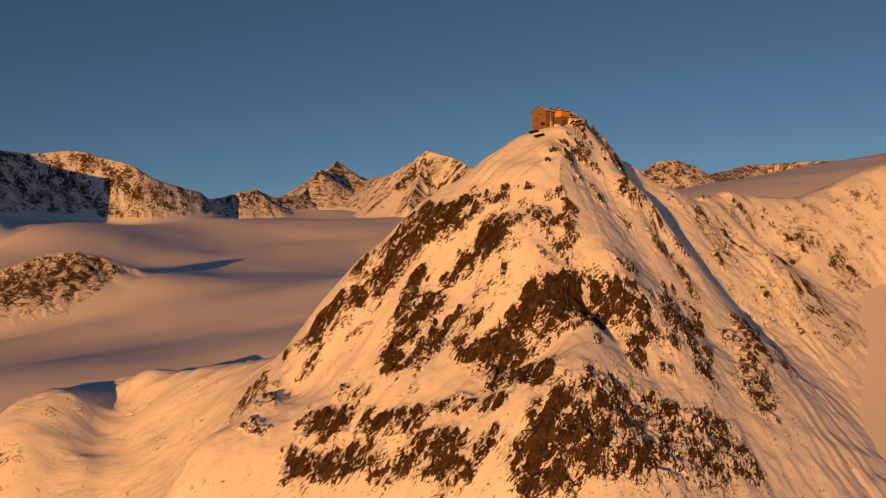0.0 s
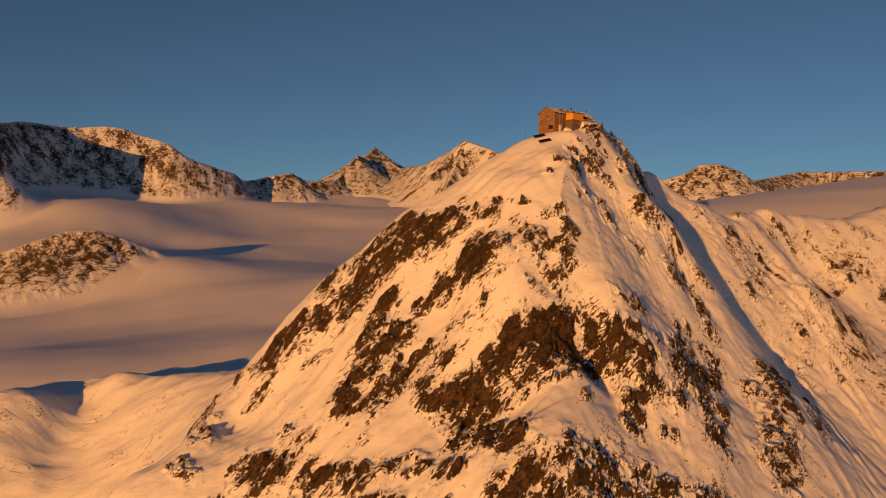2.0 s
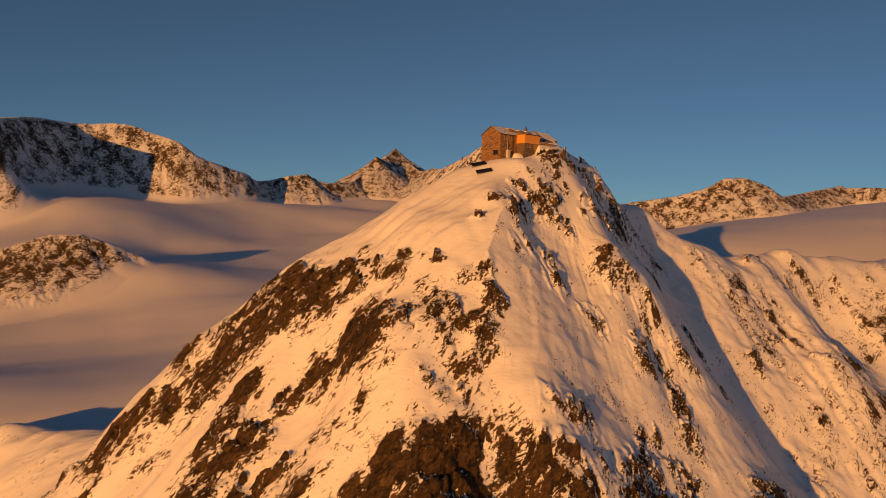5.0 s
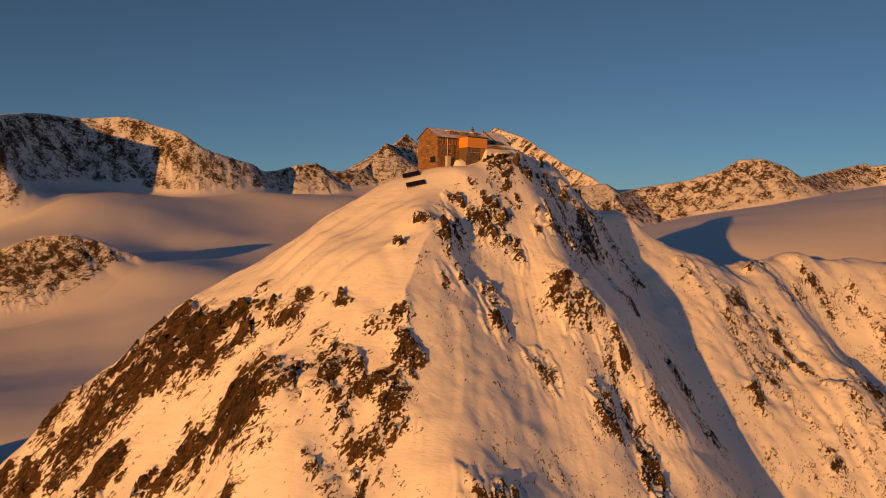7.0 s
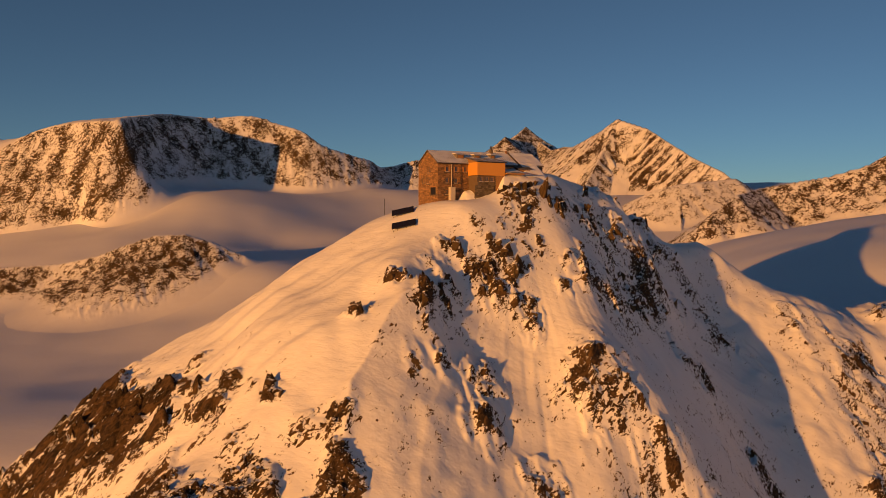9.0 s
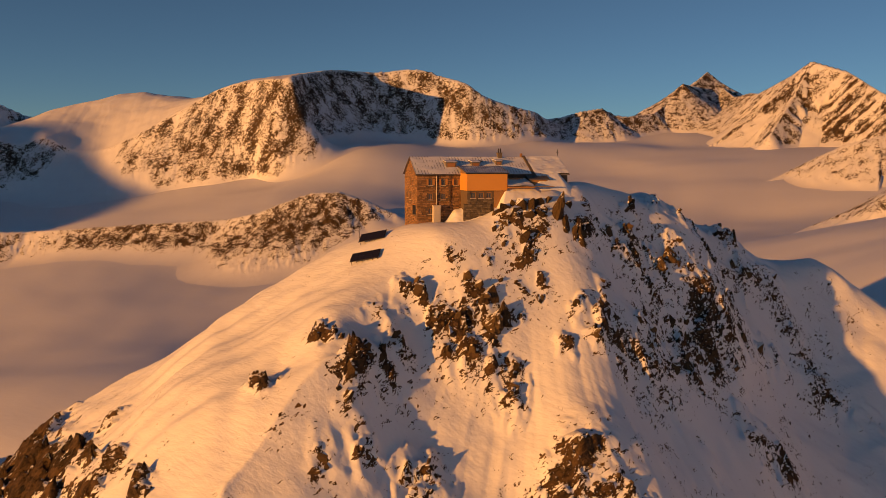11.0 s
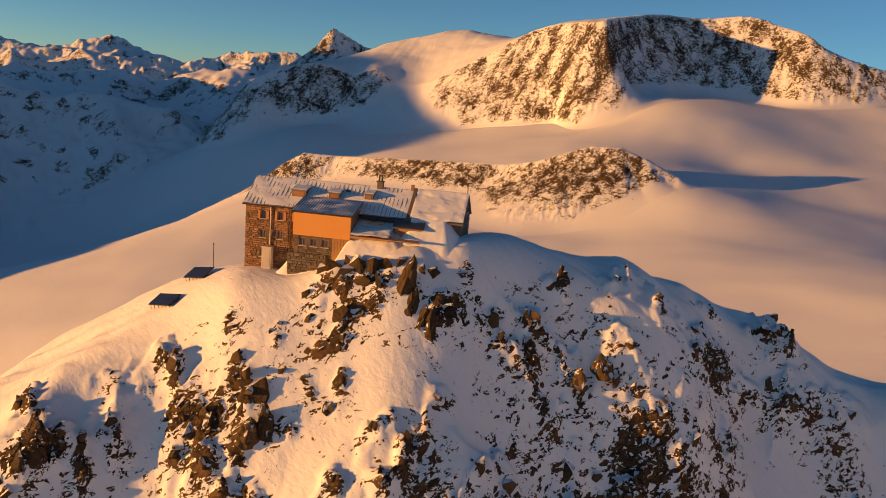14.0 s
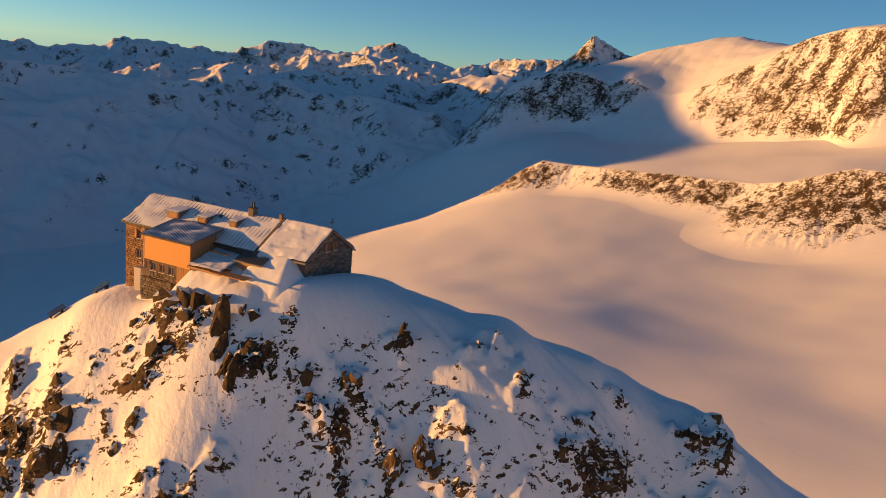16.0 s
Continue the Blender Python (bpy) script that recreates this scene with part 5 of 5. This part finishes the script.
# annex: an ochre box on a stone storey
AX0, AX1, AY = 7.1, 13.7, -3.7
annex = part("annex", boxes(((AX0, AY + 0.12, -2.5), (AX1, 0.0, 0.05))), M_PLANK, hut, "ochre-clad annex box with metal roof")
part("front_panel", boxes(((AX0 - 0.02, AY, -2.55), (AX1 - 0.02, AY + 0.1, 0.08)), bevel=0.01), M_ORANGE, annex, "plain ochre-orange front panel")
part("side_panel", boxes(((AX0 - 0.05, AY + 0.1, -2.55), (AX0 - 0.004, -0.02, 0.08))), M_ORANGE, annex, "ochre-orange side panel")
for k in range(9):
    y = AY + 0.13 + k * 0.39
    part("plank", boxes(((AX1 + 0.004, y, -2.55), (AX1 + 0.05, y + 0.37, 0.3 + 0.03 * k)), bevel=0.008), M_PLANK, annex)
part("corner_post", boxes(((AX1 - 0.02, AY - 0.02, -2.6), (AX1 + 0.06, AY + 0.1, 0.12))), M_FRAME, annex)
ar = part("annex_roof", prism([(AY - 0.3, 0.10), (0.9, 1.05), (0.9, 1.17), (AY - 0.3, 0.22)], AX0 - 0.25, AX1 + 0.25), M_ROOF, annex, "snow-striped ribbed metal roof")
part("cheek", prism([(AY + 0.1, 0.04), (0.0, 0.04), (0.0, 0.83), (AY + 0.1, 0.18)], AX0, AX1), M_PLANK, annex)
bm = bmesh.new()
for k in range(24):
    x = AX0 - 0.2 + k * 0.305
    made = bmesh.ops.create_cube(bm, size=1.0)["verts"]
    for v in made:
        y = AY - 0.28 if v.co.y < 0 else 0.88
        v.co = Vector((x + v.co.x * 0.06, y, 0.22 + (y - AY + 0.3) * 0.2065 + (0.07 if v.co.z > 0 else -0.01)))
part("ribs", bm, M_ROOF, ar, "raised roof ribs")
sx, sy, sz = snow_cover(AX0 - 0.2, AX1 + 0.2, AY - 0.25, 0.8, lambda x, y: 0.225 + (y - AY + 0.3) * 0.2065, 0.05, 8, 0.35)
tagged(sheet("annex_snow", sx, sy, sz, M_SNOWPACK, None, ar), "thin snow between the ribs")
part("fascia", boxes(((AX0 - 0.25, AY - 0.34, 0.06), (AX1 + 0.25, AY - 0.3, 0.22))), M_DARK, annex)
low_holes = [(x - 0.4, x + 0.4, -3.75, -2.85) for x in (8.2, 9.5, 10.8)]
lower = part("lower_wall", pierced(bmesh.new(), AX0 + 0.1, 11.6, -8.0, -2.6, AY + 0.25, AY + 0.7, low_holes), M_CORE, annex, "stone lower storey with a window row")
tagged(part("masonry", masonry(AX0 + 0.1, 11.6, -4.6, -2.6, AY + 0.25, low_holes, rnd, 0.24), M_DRY, lower, "snow-dusted grey-brown stones"), kind="stuff")
for x in (8.2, 9.5, 10.8):
    window(x, -3.3, 0.8, 0.9, AY + 0.27, hut, None, False)
for k in range(6):
    x = 11.62 + k * 0.34
    part("plank", boxes(((x, AY + 0.2, -6.5), (x + 0.32, AY + 0.26, -2.58)), bevel=0.008), M_PLANK, annex)
part("side_wall", boxes(((AX1 - 0.4, AY + 0.27, -7.0), (AX1 - 0.05, 0.0, -2.6))), M_CORE, annex)
part("side_wall", boxes(((AX0 + 0.12, AY + 0.71, -7.5), (AX0 + 0.5, 0.0, -2.6))), M_CORE, annex)
tagged(part("plinth", masonry(AX0 - 0.6, 11.0, -7.2, -4.6, AY + 0.05, [], rnd, 0.33), M_DRY, annex, "rough dry-stone plinth"), kind="stuff")
part("plinth_core", boxes(((AX0 - 0.5, AY + 0.06, -8.5), (11.0, AY + 0.3, -4.6))), M_CORE, annex)

# lean-to porch and terrace on the buried side
terrace = part("terrace", boxes(((13.8, -4.2, -2.2), (18.2, -0.02, -1.95))), M_PLANK, hut, "snow-covered wooden terrace")
sx, sy, sz = snow_cover(13.8, 18.2, -4.1, 0.0, lambda x, y: -1.95 + 0.25 * (y + 4.2), 0.16, 15, 1.1)
tagged(sheet("terrace_snow", sx, sy, sz, M_SNOWPACK, None, terrace), "drifted snow on the terrace")
for k in range(3):
    part("rail", boxes(((14.5 + 0.4 * k, -1.7 + 0.5 * k, -0.75 - 0.15 * k), (17.2 - 0.3 * k, -1.6 + 0.5 * k, -0.62 - 0.15 * k))), M_PLANK, terrace)
porch = part("porch", boxes(((18.4, -1.7, -3.0), (21.4, -0.02, -1.0))), M_PLANK, hut, "small porch with corrugated lean-to roof")
pr = part("porch_roof", prism([(-2.1, -0.98), (0.0, -0.12), (0.0, -0.04), (-2.1, -0.88)], 18.1, 21.7), M_ROOF, porch)
bm = bmesh.new()
for k in range(13):
    x = 18.2 + k * 0.28
    for v in bmesh.ops.create_cube(bm, size=1.0)["verts"]:
        y = -2.08 if v.co.y < 0 else -0.01
        v.co = Vector((x + v.co.x * 0.09, y, -0.875 + (y + 2.1) * 0.4 + (0.05 if v.co.z > 0 else -0.01)))
part("ribs", bm, M_ROOF, pr)
for k in range(4):
    part("deck_plank", boxes(((17.0, -4.4 + 0.32 * k, -2.02), (21.5, -4.12 + 0.32 * k, -1.93))), M_PLANK, porch)

# snow banked up against the walls
def bank(name, x0, x1, y0, y1, low, high, seed, lean_to=0.0):
    gx, gy = np.meshgrid(np.linspace(x0, x1, 70), np.linspace(y0, y1, 50))
    u = (gy - y0) / (y1 - y0)
    gz = low + (high - low) * step(u, 0.0, 1.0) + lean_to * (gx - x0) / (x1 - x0) + 0.14 * fbm(gx / 2.6, gy / 2.2, 3, seed)
    edge = np.minimum(gx - x0, x1 - gx)
    under = heights_at(-5.3 + (gx - gy) * 0.7071, -3.7 + (gx + gy) * 0.7071) - 0.35
    gz = under + (gz - under) * np.minimum(step(edge, 0.0, 2.6), step(u, 0.0, 0.55))
    return tagged(sheet(name, gx, gy, gz, M_SNOWPACK, None, hut), "wind-packed snow bank against the wall")


bank("snow_bank", 11.4, 21.0, -6.6, -0.05, -3.6, -1.3, 71)
bank("snow_bank", 17.6, 26.4, -8.4, 1.1, -7.2, 0.55, 72, -0.1)
bank("snow_bank", 3.7, 11.5, -6.2, -0.1, -9.2, -6.4, 73, 2.2)

# the locker at the foot of the front wall
locker = thing("meter_locker", pose(-5.3, -3.7, 0, 0, 0, 45), "pale concrete locker against the stone wall", "locker")
part("body", boxes(((2.45, -1.0, -8.6), (3.6, -0.14, -5.05)), bevel=0.02), M_PALE, locker)
part("lid", boxes(((2.38, -1.06, -5.05), (3.67, -0.14, -4.93)), bevel=0.02), M_PALE, locker)
part("door", boxes(((2.6, -1.025, -7.2), (3.45, -1.002, -5.2))), M_PALE, locker)


# ---- solar arrays on the snow slope ----
def solar_array(m, w, d):
    a = thing("solar_array", m, "dark tilted solar array on thin legs in the snow", "solar panel", "solar arrays below the hut")
    part("frame", boxes(((-w / 2 - 0.05, -d / 2 - 0.05, -0.09), (w / 2 + 0.05, d / 2 + 0.05, -0.03))), M_DARK, a, at=pose(0, 0, 0.75, 32))
    n = round(w / 1.1)
    for k in range(n):
        for r in range(2):
            x0, y0 = -w / 2 + k * w / n, -d / 2 + r * d / 2
            part("module", boxes(((x0 + 0.02, y0 + 0.02, -0.03), (x0 + w / n - 0.02, y0 + d / 2 - 0.02, 0.012))), M_CELL, a, at=pose(0, 0, 0.75, 32))
    for k in range(6):
        x = -w / 2 + 0.15 + k * (w - 0.3) / 5
        part("leg", tube((x, -d / 2 * 0.62, -1.8), (x, -d / 2 * 0.62, 0.33), 0.04), M_DARK, a)
        part("leg", tube((x, d / 2 * 0.6, -1.2), (x, d / 2 * 0.6, 1.06), 0.04), M_DARK, a)
    return a


solar_array(pose(-9.5, -11.8, height_at(-9.5, -11.8) - 0.1, 0, -12, 12), 4.7, 2.0)
solar_array(pose(-11.4, -7.0, height_at(-11.4, -7.0) - 0.1, 0, -12, 12), 4.4, 2.0)
pole = thing("marker_pole", pose(-16.9, -3.1, -10.9), "thin dark marker pole standing in the snow", "pole")
part("shaft", tube((0, 0, -0.8), (0, 0, 3.2), 0.05), M_DARK, pole)
part("cap", tube((0, 0, 3.2), (0, 0, 3.45), 0.09), M_DARK, pole)


# ---- rocks ----
def slab_mesh(seed, flat, points=16, cuts=0):
    """A broken block: the hull of scattered points, with flat faces and sharp edges."""
    r = random.Random(seed)
    bm = bmesh.new()
    for _ in range(points):
        p = Vector((r.uniform(-1, 1), r.uniform(-1, 1), r.uniform(-1, 1)))
        p = p / max(abs(c) for c in p) * r.uniform(0.72, 1.0)
        bm.verts.new((p.x * 0.5, p.y * 0.5 * flat, p.z * 0.62))
    hull = bmesh.ops.convex_hull(bm, input=bm.verts)
    bmesh.ops.delete(bm, geom=[v for v in bm.verts if not v.link_faces], context="VERTS")
    if cuts:
        amount = 0.10 * cuts
        bmesh.ops.subdivide_edges(bm, edges=bm.edges, cuts=cuts, use_grid_fill=True)
        for v in bm.verts:
            v.co *= 1 + amount * noise.noise(v.co * 3.1 + Vector((seed, 0, 0))) + 0.05 * noise.noise(v.co * 8 + Vector((0, seed, 0)))
    bmesh.ops.recalc_face_normals(bm, faces=bm.faces)
    me = bpy.data.meshes.new("rock")
    bm.to_mesh(me)
    bm.free()
    me.materials.append(M_ROCK)
    return me


BITS = [slab_mesh(100 + k, 0.35 + 0.09 * (k % 6), 14 + k % 5) for k in range(14)]
def spire_mesh(seed):
    """A pointed boulder with broken faces: rings of points that narrow upwards, one unit wide, deep and high."""
    r = random.Random(seed)
    bm = bmesh.new()
    lean_x, lean_y = r.uniform(-0.25, 0.25), r.uniform(-0.25, 0.25)
    for z, w in ((0.0, 0.50), (0.3, 0.50), (0.62, 0.36), (0.85, 0.20), (1.0, 0.05)):
        for k in range(6):
            a = 1.047 * (k + r.uniform(-0.35, 0.35))
            q = w * r.uniform(0.75, 1.1)
            bm.verts.new((q * math.cos(a) + lean_x * z, q * math.sin(a) + lean_y * z, z + r.uniform(-0.07, 0.07)))
    bmesh.ops.convex_hull(bm, input=bm.verts)
    bmesh.ops.delete(bm, geom=[v for v in bm.verts if not v.link_faces], context="VERTS")
    bmesh.ops.subdivide_edges(bm, edges=bm.edges, cuts=3, use_grid_fill=True)
    for v in bm.verts:
        n = noise.cell(v.co * 4.5 + Vector((seed, 0, 0)))
        v.co.x *= 1 + 0.16 * n
        v.co.y *= 1 + 0.16 * n
        v.co += 0.035 * noise.noise_vector(v.co * 6)
    bmesh.ops.recalc_face_normals(bm, faces=bm.faces)
    me = bpy.data.meshes.new("slab")
    bm.to_mesh(me)
    bm.free()
    me.materials.append(M_ROCK)
    return me


CHUNKS = [spire_mesh(300 + k) for k in range(9)]
BLOCKS = [slab_mesh(100 + k, 0.35 + 0.09 * (k % 6), 12 + k % 5, 1) for k in range(14)]
rock_rnd = random.Random(11)


def lean(r, steep=30):
    """A turn for a slab: its flat side along the strata, tilted out of the slope."""
    return Matrix.Rotation(radians(r.gauss(38, 22)), 4, "Z") @ Matrix.Rotation(radians(r.gauss(18, 14)), 4, "Y") @ Matrix.Rotation(radians(r.gauss(-14, 14)), 4, "X")


def crag(name, label, slabs, seed, shapes=CHUNKS):
    """An outcrop of large slabs, each a part of it."""
    r = random.Random(seed)
    x, y, z = slabs[0][:3]
    c = thing(name, pose(x, y, z), label, "crag")
    for k, (sx, sy, sz, w, d, h) in enumerate(slabs):
        ob = new("slab", shapes[(k * 4 + seed) % len(shapes)])
        ob.parent = c
        ob.matrix_basis = Matrix.Translation((sx - x, sy - y, sz - z - 0.6 * h)) @ Matrix.Rotation(radians(r.gauss(35, 14)), 4, "Z") @ Matrix.Rotation(radians(r.gauss(6, 7)), 4, "Y") @ Matrix.Diagonal((1.5 * w, 1.5 * d, 1.25 * h, 1))
    return c


crag("summit_crag", "tall pointed brown crag below the hut", [(15.3, 5.7, -9.5, 2.1, 1.8, 5.2), (13.8, 6.2, -5.6, 1.7, 1.5, 4.8), (16.4, 6.6, -10.4, 2.0, 1.8, 4.0), (17.4, 7.4, -10.4, 2.2, 2.0, 3.8), (16.6, 9.2, -8.8, 2.2, 1.8, 3.2),
                                                     (17.2, 10.8, -9.2, 2.0, 1.8, 2.8), (14.0, 8.6, -5.4, 1.6, 1.4, 2.2), (15.0, 10.2, -5.6, 1.6, 1.4, 2.0), (18.2, 8.8, -11.6, 2.2, 2.0, 2.4), (13.4, 5.4, -6.8, 1.6, 1.4, 1.8)], 3)
crag("terrace_crag", "broken brown rocks piled up below the hut terrace", [(9.6, 3.0, -3.9, 1.3, 1.3, 1.6), (6.6, 0.4, -5.4, 1.0, 1.1, 1.2), (7.6, 1.2, -4.7, 1.3, 1.0, 1.5), (8.5, 2.6, -4.1, 0.9, 1.2, 1.3), (10.7, 4.2, -3.7, 1.1, 1.3, 1.4), (11.7, 5.0, -3.8, 1.4, 1.0, 1.6),
                                                     (12.6, 6.6, -3.6, 1.0, 1.2, 1.5), (9.2, 1.2, -6.0, 1.5, 1.3, 1.8), (10.8, 2.8, -5.9, 1.4, 1.3, 2.0), (12.2, 4.2, -5.6, 1.5, 1.2, 2.2), (8.2, -0.4, -7.0, 1.2, 1.1, 1.5), (14.6, 9.4, -4.2, 1.3, 1.2, 1.8), (10.0, 1.8, -7.4, 1.6, 1.2, 1.8)], 9, BLOCKS)
crag("tooth_crag", "dark split block on the snow crest", [(32.0, 51.2, -14.2, 2.0, 1.6, 3.0), (32.8, 52.6, -15.4, 1.8, 1.4, 2.4), (30.6, 50.0, -13.4, 1.4, 1.2, 2.0)], 5)
crag("lower_crag", "broken brown rock step in the snow face", [(9.7, -9.0, -18.2, 3.0, 1.8, 3.6), (8.2, -8.0, -16.6, 2.2, 1.6, 3.0), (11.4, -10.4, -20.6, 2.2, 1.6, 2.6), (6.9, -9.8, -18.4, 2.0, 1.4, 2.4), (12.2, -8.4, -19.8, 1.6, 1.4, 2.8)], 8)
crag("shadow_crag", "rock step catching the last sun", [(28.0, 24.0, -13.6, 2.0, 1.6, 2.2), (30.4, 26.8, -16.9, 2.0, 1.8, 2.8), (32.2, 29.6, -19.6, 2.2, 1.7, 2.8), (33.6, 27.2, -23.0, 3.0, 2.0, 3.4), (27.0, 21.4, -14.9, 1.6, 1.4, 1.8)], 6)

# loose blocks in the rock bands
for ax, ay, bx, by, half, bare in LEDGES:
    for _ in range(2 if half < 1.2 and ax > -30 else 0):
        q = rock_rnd.random()
        x, y = ax + q * (bx - ax) + rock_rnd.gauss(0, 0.5 * half), ay + q * (by - ay) + rock_rnd.gauss(0, 0.5 * half)
        size = rock_rnd.choice((0.3, 0.4, 0.5, 0.6, 0.8, 1.1)) * rock_rnd.uniform(0.8, 1.2)
        if hut_gap(np.array(x), np.array(y)) < 1.0:
            continue
        ob = new("rock", rock_rnd.choice(BLOCKS))
        ob.matrix_basis = Matrix.Translation((x, y, height_at(x, y) - 0.15 * size)) @ lean(rock_rnd) @ Matrix.Diagonal((size * 1.2, size * 1.5, size * rock_rnd.uniform(1.0, 2.0), 1))
        tagged(ob, "angular brown rock poking out of the snow", "rock", "loose rocks on the summit faces")

# the countless smaller stones
bits = [np.array([v.co[:] for v in b.vertices]) for b in BITS]
tris = [[tuple(p.vertices) for p in b.polygons] for b in BITS]
verts = []
made = 0
while made < 3500:
    if made % 2:
        x, y = rock_rnd.uniform(-30, 70), rock_rnd.uniform(-75, 75)
    else:
        x, y = rock_rnd.uniform(-110, 120), rock_rnd.uniform(-105, 110)
    i, j = int(np.searchsorted(xs, x)) - 1, int(np.searchsorted(ys, y)) - 1
    s = share[j, i]
    u, v = (x + y + 9.0) * 0.7071, (y - x + 1.6 - 3.2) * 0.7071
    if rock_rnd.random() > 2.0 * max(0.0, s + 0.12) or (-1.5 < u < 27.5 and -5.6 < v < 10) or slope[j, i] < 0.25:
        made += 0.004
        continue
    k = rock_rnd.randrange(len(bits))
    size = 0.12 + 0.42 * rock_rnd.random() ** 2.2
    m = np.array((Matrix.Translation((x, y, height_at(x, y) - 0.08 * size)) @ lean(rock_rnd) @ Matrix.Diagonal((size * 1.4, size * 1.4, size * rock_rnd.uniform(0.8, 1.6), 1))))
    verts.append((bits[k] @ m[:3, :3].T + m[:3, 3], k))
    made += 1
count = 0
allv, allf = [], []
for pts, k in verts:
    allv.append(pts)
    allf += [tuple(i + count for i in f) for f in tris[k]]
    count += len(pts)
me = bpy.data.meshes.new("scree")
me.from_pydata(np.concatenate(allv).tolist(), [], allf)
me.materials.append(M_ROCK)
tagged(new("scree", me), "countless small brown stones scattered over the snow", "stones", kind="stuff")
